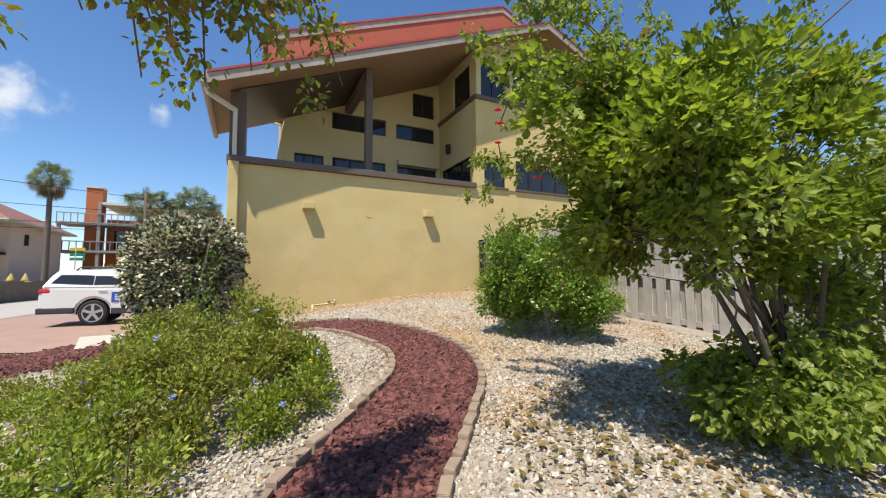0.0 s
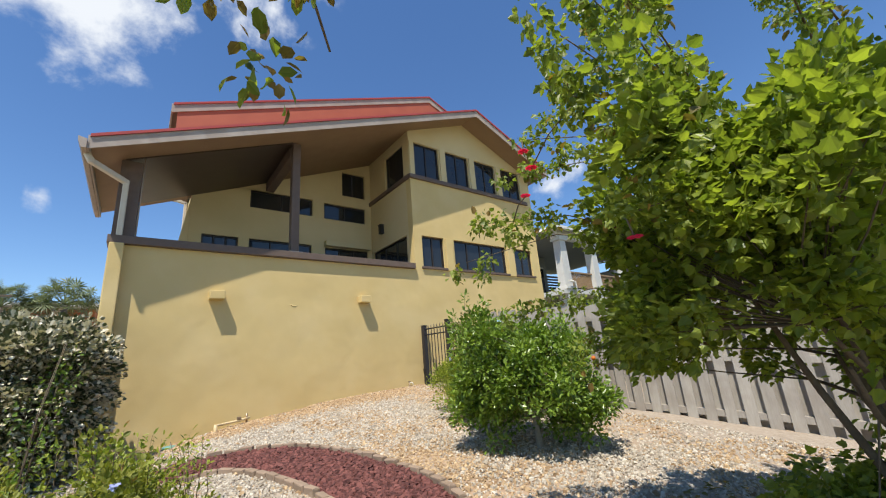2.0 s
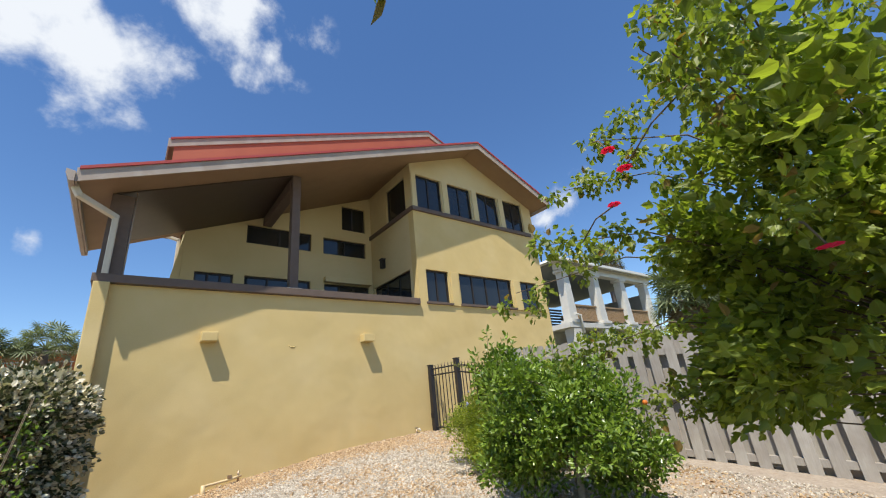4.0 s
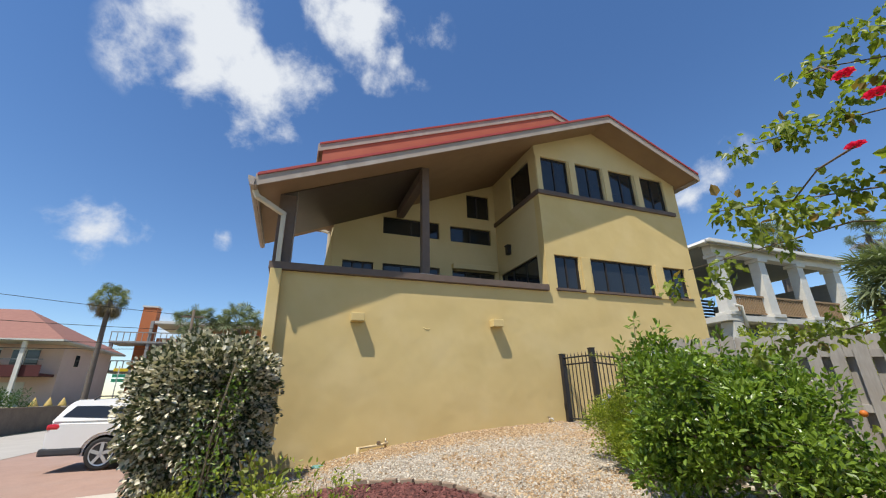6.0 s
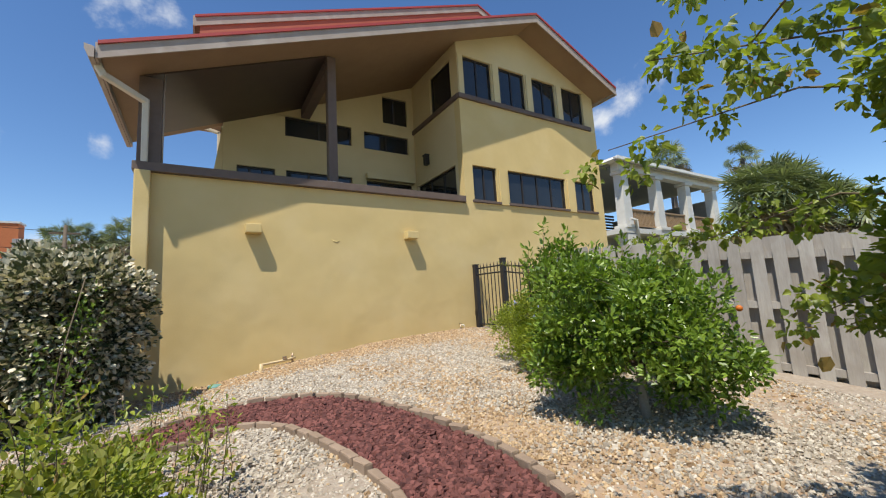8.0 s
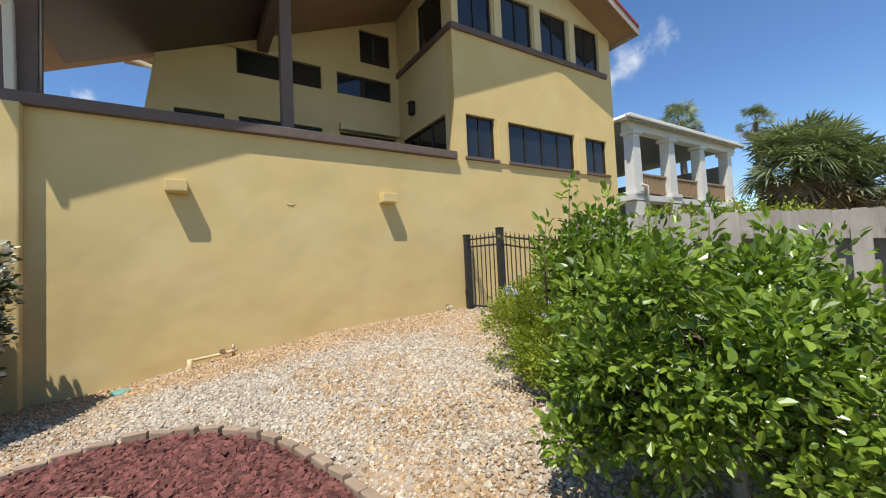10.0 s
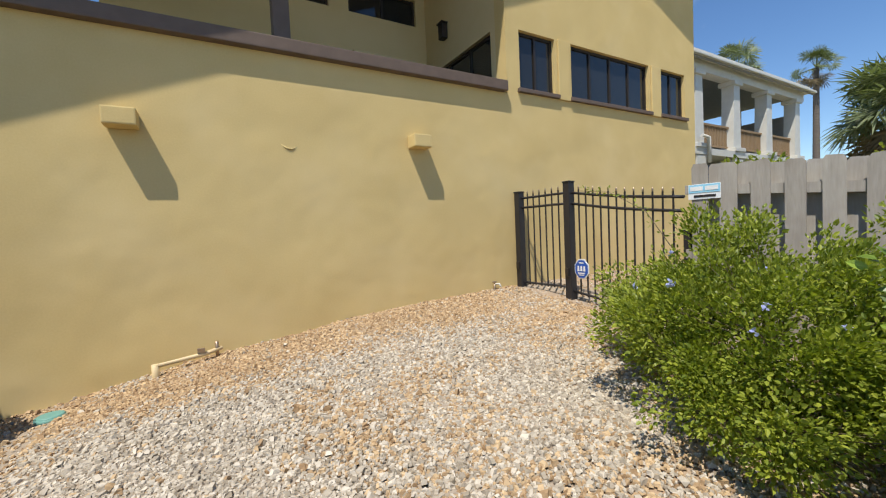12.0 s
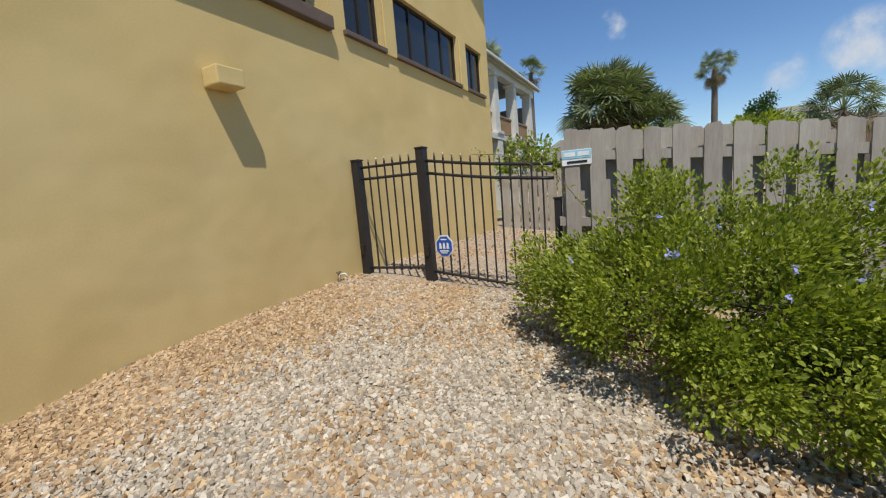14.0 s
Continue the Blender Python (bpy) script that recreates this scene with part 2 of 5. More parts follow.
M_CLAD = mat("dark grey plastic cladding", (0.05, 0.05, 0.052), rough=0.6)
M_RIM = mat("alloy rim", (0.55, 0.55, 0.56), (0.45, 0.45, 0.46), rough=0.3, metal=0.8)
M_TAIL = mat("red tail lamp lens", (0.55, 0.02, 0.03), (0.45, 0.015, 0.02), rough=0.15, spec=0.6)
M_BLUESIGN = mat("blue sign face", (0.03, 0.10, 0.42), (0.025, 0.085, 0.36), rough=0.4)
M_PALEBLUE = mat("pale blue sign face", (0.30, 0.62, 0.80), rough=0.5)
M_SIGNWHITE = mat("white lettering", (0.82, 0.82, 0.80), rough=0.5)
M_PINKWALL = mat("pink stucco", (0.66, 0.49, 0.41), (0.60, 0.44, 0.36), rough=0.9, scale=1, fine=20)
M_TILE = mat("terracotta roof", (0.29, 0.14, 0.105), (0.23, 0.105, 0.08), rough=0.8, scale=3, fine=18, bump=0.6)
M_BRICK = mat("orange brick", (0.46, 0.155, 0.06), (0.38, 0.12, 0.045), rough=0.85, scale=6, fine=40, bump=0.4)
# real grey timber; on the porch house fascia this grey is painted shadow
M_GREYWOOD = mat("grey painted timber", (0.30, 0.29, 0.27), (0.24, 0.23, 0.215), rough=0.8)
M_MAROON = mat("maroon rail boards", (0.085, 0.02, 0.018), rough=0.7)
M_CAPSTONE = mat("garden wall block", (0.22, 0.165, 0.12), (0.14, 0.105, 0.08), rough=0.9, scale=2, fine=12, bump=0.5)
M_HEDGE = mat("clipped hedge leaf", (0.07, 0.13, 0.03), (0.04, 0.08, 0.02), rough=0.6, island=0.7, leafy=0.2)
M_BALUSTER = mat("tan wooden baluster", (0.30, 0.20, 0.11), (0.24, 0.16, 0.085), rough=0.7)
M_PORCHWALL = mat("grey green porch wall", (0.20, 0.21, 0.19), rough=0.8)
M_BLUEGLASS = mat("blue tinted glazing", (0.045, 0.095, 0.19), (0.035, 0.075, 0.15), rough=0.1, spec=0.6)
M_GREYROOF = mat("grey shingle roof", (0.22, 0.215, 0.21), (0.17, 0.165, 0.16), rough=0.9, scale=3, fine=20)
M_PIPE = mat("cream plastic pipe", (0.66, 0.52, 0.30), (0.58, 0.45, 0.25), rough=0.5)
M_TEAL = mat("teal plastic lid", (0.16, 0.34, 0.29), (0.12, 0.27, 0.23), rough=0.5)
# near black in place of the unlit rooms' darkness
M_DARKROOM = mat("unlit room black", (0.03, 0.028, 0.026), rough=0.9)
M_GREENSIGN = mat("green sign face", (0.02, 0.22, 0.12), rough=0.5)


# ---- building helpers ----
def part(name, bm, material, parent=None, label=""):
    me = bpy.data.meshes.new(name)
    bm.to_mesh(me)
    bm.free()
    me.materials.append(material)
    ob = new(name, me)
    if parent is not None:
        ob.parent = parent
    if label:
        tagged(ob, label)
    return ob


def thing(name, at, label, category, group="", kind="", turn=0.0):
    ob = new(name)
    ob.matrix_world = pose(*at, 0, 0, turn)
    return tagged(ob, label, category, group, kind)


def add_box(bm, x0, x1, y0, y1, z0, z1, m=None):
    vs = [bm.verts.new(v if m is None else m @ Vector(v)) for v in
          [(x0, y0, z0), (x1, y0, z0), (x1, y1, z0), (x0, y1, z0), (x0, y0, z1), (x1, y0, z1), (x1, y1, z1), (x0, y1, z1)]]
    for f in [(3, 2, 1, 0), (4, 5, 6, 7), (0, 1, 5, 4), (1, 2, 6, 5), (2, 3, 7, 6), (3, 0, 4, 7)]:
        bm.faces.new([vs[i] for i in f])
    return vs


def box(x0, x1, y0, y1, z0, z1, bevel=0.0, m=None):
    bm = bmesh.new()
    add_box(bm, x0, x1, y0, y1, z0, z1, m)
    if bevel:
        bmesh.ops.bevel(bm, geom=bm.edges[:], offset=bevel, segments=2, affect="EDGES", profile=0.6)
    return bm


def prism(points, axis, a, b):
    """A polygon in the plane across axis ('x', 'y' or 'z'), drawn out from a to b."""
    def put(u, v, w):
        return {"x": (w, u, v), "y": (u, w, v), "z": (u, v, w)}[axis]
    bm = bmesh.new()
    lo = [bm.verts.new(put(u, v, a)) for u, v in points]
    hi = [bm.verts.new(put(u, v, b)) for u, v in points]
    bm.faces.new(lo)
    bm.faces.new(hi[::-1])
    n = len(points)
    for i in range(n):
        bm.faces.new([lo[i], hi[i], hi[(i + 1) % n], lo[(i + 1) % n]])
    bmesh.ops.recalc_face_normals(bm, faces=bm.faces[:])
    return bm


def add_tube(bm, pts, radii, sides=8, caps=True):
    pts = [Vector(p) for p in pts]
    rings = []
    for i, p in enumerate(pts):
        d = (pts[min(i + 1, len(pts) - 1)] - pts[max(i - 1, 0)])
        d = d.normalized() if d.length > 1e-6 else Vector((0, 0, 1))
        u = d.orthogonal().normalized() if abs(d.z) > 0.99 else d.cross(Vector((0, 0, 1))).normalized()
        v = d.cross(u)
        r = radii[i] if hasattr(radii, "__len__") else radii
        rings.append([bm.verts.new(p + (u * math.cos(2 * math.pi * k / sides) + v * math.sin(2 * math.pi * k / sides)) * r) for k in range(sides)])
    for a, b in zip(rings, rings[1:]):
        for k in range(sides):
            f = bm.faces.new([a[k], a[(k + 1) % sides], b[(k + 1) % sides], b[k]])
            f.smooth = True
    if caps:
        bm.faces.new(rings[0][::-1])
        bm.faces.new(rings[-1])


def tube(pts, radii, sides=8):
    bm = bmesh.new()
    add_tube(bm, pts, radii, sides)
    bmesh.ops.recalc_face_normals(bm, faces=bm.faces[:])
    return bm


def holed_wall(u0, u1, z0, z1, holes, axis, a, b):
    """A wall across axis ('y': u is x; 'x': u is y) from a to b thick, with rectangular openings (u0, u1, z0, z1)."""
    us = sorted({u0, u1, *[h[0] for h in holes], *[h[1] for h in holes]})
    zs = sorted({z0, z1, *[h[2] for h in holes], *[h[3] for h in holes]})
    solid = {}
    for i in range(len(us) - 1):
        for j in range(len(zs) - 1):
            cu, cz = (us[i] + us[i + 1]) / 2, (zs[j] + zs[j + 1]) / 2
            solid[i, j] = not any(h[0] < cu < h[1] and h[2] < cz < h[3] for h in holes)
    bm = bmesh.new()
    cache = {}

    def v(u, w, z):
        key = (round(u, 4), w, round(z, 4))
        if key not in cache:
            cache[key] = bm.verts.new((u, w, z) if axis == "y" else (w, u, z))
        return cache[key]
    for (i, j), s in solid.items():
        if not s:
            continue
        p, q, r, t = us[i], us[i + 1], zs[j], zs[j + 1]
        bm.faces.new([v(p, a, r), v(q, a, r), v(q, a, t), v(p, a, t)])
        bm.faces.new([v(p, b, t), v(q, b, t), v(q, b, r), v(p, b, r)])
        for di, dj, e in ((-1, 0, ((p, r), (p, t))), (1, 0, ((q, t), (q, r))), (0, -1, ((q, r), (p, r))), (0, 1, ((p, t), (q, t)))):
            if not solid.get((i + di, j + dj), False):
                (eu, ez), (fu, fz) = e
                bm.faces.new([v(eu, a, ez), v(fu, a, fz), v(fu, b, fz), v(eu, b, ez)])
    bmesh.ops.recalc_face_normals(bm, faces=bm.faces[:])
    return bm


def sheet_from(name, verts, faces, material, parent=None, label="", smooth=False):
    me = bpy.data.meshes.new(name)
    me.from_pydata(verts, [], faces)
    me.materials.append(material)
    if smooth:
        me.polygons.foreach_set("use_smooth", [True] * len(me.polygons))
    me.update()
    ob = new(name, me)
    if parent is not None:
        ob.parent = parent
    if label:
        tagged(ob, label)
    return ob


LEAF = np.array([(0, 0, 0), (0.27, 0.28, 0.07), (0.24, 0.68, 0.06), (0, 1, -0.08), (-0.24, 0.68, 0.06), (-0.27, 0.28, 0.07)])
LEAF_QUADS = np.array([(0, 1, 2, 3), (0, 3, 4, 5)])
# a broad leaf with three shallow lobes
LOBED = np.array([(0, 0, 0), (0.24, 0.06, 0.04), (0.44, 0.40, 0.10), (0.26, 0.50, 0.05), (0.20, 0.74, 0.02), (0, 1, -0.14),
                  (-0.20, 0.74, 0.02), (-0.26, 0.50, 0.05), (-0.44, 0.40, 0.10), (-0.24, 0.06, 0.04)])
LOBED_FACES = np.array([(0, 1, 2, 3, 4, 5), (0, 5, 6, 7, 8, 9)])


def leaves(name, places, ways, sizes, material, parent, rng, width=1.0, flat=0.35, label="", lobed=False):
    """Many small folded leaves; ways: the direction in which each one points."""
    n = len(places)
    d = ways / (np.linalg.norm(ways, axis=1, keepdims=True) + 1e-9)
    up = np.array([0, 0, 1.0]) + rng.normal(0, flat, (n, 3))
    s = np.cross(d, up)
    s /= np.linalg.norm(s, axis=1, keepdims=True) + 1e-9
    u = np.cross(s, d)
    shape, sides = (LOBED, LOBED_FACES) if lobed else (LEAF, LEAF_QUADS)
    L = shape * np.array([width, 1, 1])
    v = places[:, None, :] + sizes[:, None, None] * (L[None, :, 0:1] * s[:, None, :] + L[None, :, 1:2] * d[:, None, :] + L[None, :, 2:3] * u[:, None, :])
    f = (sides[None] + len(shape) * np.arange(n)[:, None, None]).reshape(-1, sides.shape[1])
    return sheet_from(name, v.reshape(-1, 3).tolist(), f.tolist(), material, parent, label)


def foliage(name, clumps, radius, per, size, material, parent, rng, centre=None, width=1.0, droop=0.1, flat=0.5, label="", lobed=False):
    """Leaves in clumps; they point away from each clump's middle and from the plant's centre."""
    c = np.repeat(np.asarray(clumps, float), per, axis=0)
    off = rng.normal(0, 1, c.shape)
    off *= (rng.random((len(c), 1)) ** 0.5) / (np.linalg.norm(off, axis=1, keepdims=True) + 1e-9) * radius
    p = c + off
    way = off / radius + rng.normal(0, 0.35, c.shape)
    if centre is not None:
        out = c - np.asarray(centre)
        way += 0.7 * out / (np.linalg.norm(out, axis=1, keepdims=True) + 1e-9)
    way[:, 2] += 0.25 - droop
    s = size * rng.uniform(0.6, 1.25, len(c))
    return leaves(name, p, way, s, material, parent, rng, width, flat, label, lobed)


def ground_z(x, y):
    xc, yc = min(max(x, -4.5), 7.0), min(max(y, -0.5), 11.4)
    z = 0.1707 + 0.017 * xc + 0.0999 * yc - 0.0081 * xc * xc + 0.0088 * xc * yc - 0.0046 * yc * yc
    z += -0.09 * math.exp(-((xc) / 0.9) ** 2) * ease(9, 11, y) + 0.05 * ease(2.2, 3.0, xc) * ease(9.5, 11, y) if x > -4 else 0
    k = ease(-7.0, -4.0, x) * (1 - ease(11.5, 14.5, y) * (1 - ease(-1.0, 0.5, x))) * ease(-4, -0.5, y)
    return 0.2 + (z - 0.2) * k


def ease(a, b, t):
    s = min(max((t - a) / (b - a), 0), 1)
    return s * s * (3 - 2 * s)


def smooth_line(pts, step):
    """Points every step metres along a smooth curve through pts."""
    P = [Vector((*p, 0)) for p in pts]
    P = [2 * P[0] - P[1]] + P + [2 * P[-1] - P[-2]]
    fine = []
    for a, b, c, d in zip(P, P[1:], P[2:], P[3:]):
        for k in range(40):
            t = k / 40
            fine.append(0.5 * (2 * b + (c - a) * t + (2 * a - 5 * b + 4 * c - d) * t * t + (3 * b - a - 3 * c + d) * t ** 3))
    fine.append(P[-2])
    out, run = [fine[0]], 0.0
    for a, b in zip(fine, fine[1:]):
        run += (b - a).length
        if run >= step:
            out.append(b)
            run = 0.0
    return out


# ---- ground, path, drive, road ----
def steps(lo, hi, near0, near1, fine):
    v, out = near0, []
    while v < near1:
        out.append(v)
        v += fine
    g, v = fine, near1
    while v < hi:
        out.append(v)
        g *= 1.35
        v += g
    out.append(hi)
    g, v = fine, near0
    while v > lo:
        g *= 1.35
        v -= g
        out.append(max(v, lo))
    return sorted(set(out))


def make_ground():
    xs, ys = steps(-900, 900, -6, 8, 0.14), steps(-900, 900, -1, 15, 0.14)
    verts = [(x, y, ground_z(x, y) + (0.02 * noise.noise((x * 1.3, y * 1.3, 0)) if -6 < x < 8 and -1 < y < 15 else 0)) for y in ys for x in xs]
    nx = len(xs)
    faces = [(j * nx + i, j * nx + i + 1, (j + 1) * nx + i + 1, (j + 1) * nx + i) for j in range(len(ys) - 1) for i in range(nx - 1)]
    ob = sheet_from("ground", verts, faces, M_GRAVELBED, smooth=True)
    ob.data.materials.append(M_EARTH)
    far = [0 if (-6 < verts[f[0]][0] < 12 and -1.5 < verts[f[0]][1] < 34) else 1 for f in faces]
    ob.data.polygons.foreach_set("material_index", far)
    return tagged(ob, "pale gravel yard rising towards the house", "ground", kind="structure")


PATH_MID = [(-1.0, 0.2), (-0.6, 1.6), (-0.08, 2.75), (0.42, 3.4), (1.12, 4.35), (1.40, 5.3), (1.32, 6.2), (1.15, 6.97), (0.84, 7.60), (0.32, 7.94), (-0.38, 7.82), (-1.1, 7.40), (-1.7, 6.7)]
PATH_HALF = 0.43


def strip(name, mid, half, lift, material, label, category):
    verts, faces = [], []
    n = 7
    for i, p in enumerate(mid):
        d = (mid[min(i + 1, len(mid) - 1)] - mid[max(i - 1, 0)]).normalized()
        s = Vector((d.y, -d.x, 0))
        for k in range(n):
            q = p + s * half * (2 * k / (n - 1) - 1)
            verts.append((q.x, q.y, ground_z(q.x, q.y) + lift + (0.02 * noise.noise((q.x * 1.3, q.y * 1.3, 0)))))
    for i in range(len(mid) - 1):
        for k in range(n - 1):
            faces.append((i * n + k, i * n + k + 1, (i + 1) * n + k + 1, (i + 1) * n + k))
    return tagged(sheet_from(name, verts, faces, material, smooth=True), label, category, kind="structure")


def ground_sheet(name, x0, x1, y0, y1, lift, material, label, category, n=24, ny=0):
    ny = ny or n
    verts = [(x0 + (x1 - x0) * i / n, y0 + (y1 - y0) * j / ny, ground_z(x0 + (x1 - x0) * i / n, y0 + (y1 - y0) * j / ny) + lift) for j in range(ny + 1) for i in range(n + 1)]
    faces = [(j * (n + 1) + i, j * (n + 1) + i + 1, (j + 1) * (n + 1) + i + 1, (j + 1) * (n + 1) + i) for j in range(ny) for i in range(n)]
    return tagged(sheet_from(name, verts, faces, material, smooth=True), label, category, kind="structure")


make_ground()
path_line = smooth_line(PATH_MID, 0.12)
garden_path = strip("garden_path", path_line, PATH_HALF, 0.012, M_MULCHBED, "curving garden path of crushed red lava rock", "path")
ground_sheet("driveway", -8.2, -1.6, 11.9, 60, 0.022, M_PAVER, "driveway of worn pink brick pavers", "driveway", 40, 300)
ground_sheet("road", -13.4, -8.2, -60, 160, 0.03, M_ROAD, "pale concrete street beyond the driveway", "road", 30)


def rocks(name, places, sizes, material, rng, flat=0.6, label="", category="", sharp=0.35):
    """Uneven broken chips of stone, joined."""
    n = len(places)
    cube = np.array([(-1, -1, -1), (1, -1, -1), (1, 1, -1), (-1, 1, -1), (-1, -1, 1), (1, -1, 1), (1, 1, 1), (-1, 1, 1)]) * 0.5
    v = cube[None] * np.array([1.1, 0.8, flat]) * (1 + rng.uniform(-sharp, sharp, (n, 8, 3)))
    v[:, 4:, :2] *= rng.uniform(0.45, 0.85, (n, 1, 1))
    sides = np.array([(3, 2, 1, 0), (4, 5, 6, 7), (0, 1, 5, 4), (1, 2, 6, 5), (2, 3, 7, 6), (3, 0, 4, 7)])
    a, b = rng.uniform(0, 2 * np.pi, n), rng.normal(0, 0.35, n)
    ca, sa, cb, sb = np.cos(a), np.sin(a), np.cos(b), np.sin(b)
    x, y, z = v[..., 0] * cb[:, None] + v[..., 2] * sb[:, None], v[..., 1], -v[..., 0] * sb[:, None] + v[..., 2] * cb[:, None]
    w = np.stack([x * ca[:, None] - y * sa[:, None], x * sa[:, None] + y * ca[:, None], z], -1) * sizes[:, None, None] + places[:, None, :]
    faces = (sides[None] + 8 * np.arange(n)[:, None, None]).reshape(-1, 4).tolist()
    ob = sheet_from(name, w.reshape(-1, 3).tolist(), faces, material)
    return tagged(ob, label, category, kind="stuff")


def scatter_stones():
    rng = np.random.default_rng(5)
    line = np.array([(p.x, p.y) for p in path_line])

    def spread(zones):
        pts = []
        for x0, x1, y0, y1, dens in zones:
            k = int((x1 - x0) * (y1 - y0) * dens)
            pts.append(np.stack([rng.uniform(x0, x1, k), rng.uniform(y0, y1, k)], -1))
        p = np.concatenate(pts)
        dist = np.concatenate([np.min(np.linalg.norm(c[:, None] - line[None], axis=2), axis=1) for c in np.array_split(p, 60)])
        return p[dist > PATH_HALF + 0.02]
    for near_wall, zones in ((True, [(0.2, 5.6, 7.2, 11.0, 3600), (0.2, 4.0, 6.2, 7.2, 2200)]),
                             (False, [(-2.6, 4.4, 0.6, 6.2, 1500), (4.4, 5.8, 0.6, 6.2, 700), (-2.6, 0.2, 6.2, 11.0, 1000), (4.0, 5.6, 6.2, 7.2, 700), (5.6, 11.2, 8.0, 12.0, 250), (-4.8, -2.6, 8.0, 12.0, 450)])):
        g = spread(zones)
        z = np.array([ground_z(*q) for q in g])
        size = rng.uniform(0.015, 0.030, len(g)) + 0.016 * (rng.random(len(g)) > 0.95) - (0 if near_wall else 0.002)
        place = np.column_stack([g, z + size * rng.uniform(0.15, 0.5, len(g))])
        # tan stones gather along the wall and in drifts
        drift = np.array([noise.noise((q[0] * 0.55, q[1] * 0.8, 4)) + 0.4 * noise.noise((q[0] * 2.2, q[1] * 2.2, 9)) for q in g])
        near = np.clip((g[:, 1] - 8.6 - 0.075 * np.clip(g[:, 0], -2, 5)) / 1.6, 0, 1)
        spill = np.exp(-((g[:, 0] - 2.15) / 0.55) ** 2 - ((g[:, 1] - 5.7) / 1.4) ** 2) + 0.7 * np.exp(-((g[:, 0] - 4.9) / 0.9) ** 2 - ((g[:, 1] - 4.9) / 1.2) ** 2)
        tan = rng.random(len(g)) < np.clip(0.16 + 0.9 * drift + 0.75 * near + 0.85 * spill - 0.5 * (g[:, 0] < 0.9) * (g[:, 1] < 7.4), 0.05, 0.95)
        flat = 0.62
        rocks("gravel", place[~tan], size[~tan], M_GRAVEL, rng, flat, "loose white stone chips covering the yard", "gravel", 0.42)
        rocks("tan_gravel", place[tan], size[tan], M_GRAVELTAN, rng, flat, "loose tan stone chips drifting along the house wall", "gravel", 0.42)
    idx = rng.integers(0, len(line), 17000)
    c = line[idx] + rng.uniform(-0.44, 0.44, (17000, 2))
    d = np.concatenate([np.min(np.linalg.norm(q[:, None] - line[None], axis=2), axis=1) for q in np.array_split(c, 30)])
    c = c[d < PATH_HALF - 0.03]
    z = np.array([ground_z(*q) for q in c])
    size = rng.uniform(0.022, 0.062, len(c))
    # single chips along the stretch where the walk leaves the path
    near = np.flatnonzero((c[:, 1] > 4.6) & (c[:, 1] < 6.2))[:300]
    shapes = []
    for k in range(8):
        bm = box(-0.5, 0.5, -0.38, 0.38, -0.3, 0.3)
        for q in bm.verts:
            q.co = Vector([u * rng.uniform(0.6, 1.3) for u in q.co])
            if q.co.z > 0:
                q.co.x, q.co.y = q.co.x * 0.65, q.co.y * 0.65
        me = bpy.data.meshes.new("lava_rock")
        bm.to_mesh(me)
        bm.free()
        me.materials.append(M_CHIPONE)
        shapes.append(me)
    for k in near:
        o = new("lava_rock", shapes[k % 8])
        o.parent = garden_path
        o.matrix_basis = pose(c[k, 0], c[k, 1], z[k] + 0.018 + size[k] * 0.15, rng.normal(0, 15), rng.normal(0, 15), rng.uniform(0, 360)) @ Matrix.Scale(float(size[k]), 4)
    rest = np.setdiff1d(np.arange(len(c)), near)
    rocks("lava_rock_fill", np.column_stack([c[rest], z[rest] + 0.016 + size[rest] * 0.15]), size[rest], M_CHIP, rng, 0.6, "crushed dark red lava rock filling the garden path", "lava rock", 0.45)


scatter_stones()


# ---- the yellow house ----
RIDGE_X, EAVE_L, EAVE_R, ROOF_Y0, ROOF_Y1 = 7.95, -1.45, 11.30, 10.2, 13.9
house = thing("house", (5, 16, 1.1), "yellow stucco house with red metal gable roof and tall terrace wall", "house")


def hpart(name, bm, material, parent=None, label=""):
    ob = part(name, bm, material, None, label)
    ob.parent = parent or house
    ob.matrix_parent_inverse = Matrix() if parent else house.matrix_world.inverted()
    return ob


def fascia_low(x):
    return 5.67 + 0.408 * (x + 1.5) if x < RIDGE_X else 9.526 - 0.428 * (x - RIDGE_X)


def soffit(x):
    return fascia_low(x) + 0.12


def window(u0, u1, z0, z1, axis, face, bars=1, sill=True):
    """A dark aluminium window set back in a stucco wall's opening."""
    def bx(a, b, d0, d1, c, d, bevel=0.0):
        return box(a, b, face + d0, face + d1, c, d, bevel) if axis == "y" else box(face + d0, face + d1, a, b, c, d, bevel)
    f = 0.045
    cuts = [u0 + f] + [u0 + (u1 - u0) * (k + 1) / (bars + 1) for k in range(bars)] + [u1 - f]
    holes = [(a + (0.022 if i else 0), b - (0.022 if i < bars else 0), z0 + f, z1 - f) for i, (a, b) in enumerate(zip(cuts, cuts[1:]))]
    bm = holed_wall(u0, u1, z0, z1, holes, axis, face + 0.07, face + 0.13)
    w = hpart("window", bm, M_FRAME, label="dark bronze framed window with tinted glass")
    for k in range(bars + 1):
        a, b = u0 + (u1 - u0) * k / (bars + 1), u0 + (u1 - u0) * (k + 1) / (bars + 1)
        hpart("pane", bx(a + 0.03, b - 0.03, 0.095, 0.105, z0 + f, z1 - f), M_GLASS, w)
    if sill:
        hpart("sill", bx(u0 - 0.06, u1 + 0.06, -0.06, 0.07, z0 - 0.07, z0 - 0.004, 0.008), M_TRIM, w, "brown painted window sill")
    return w


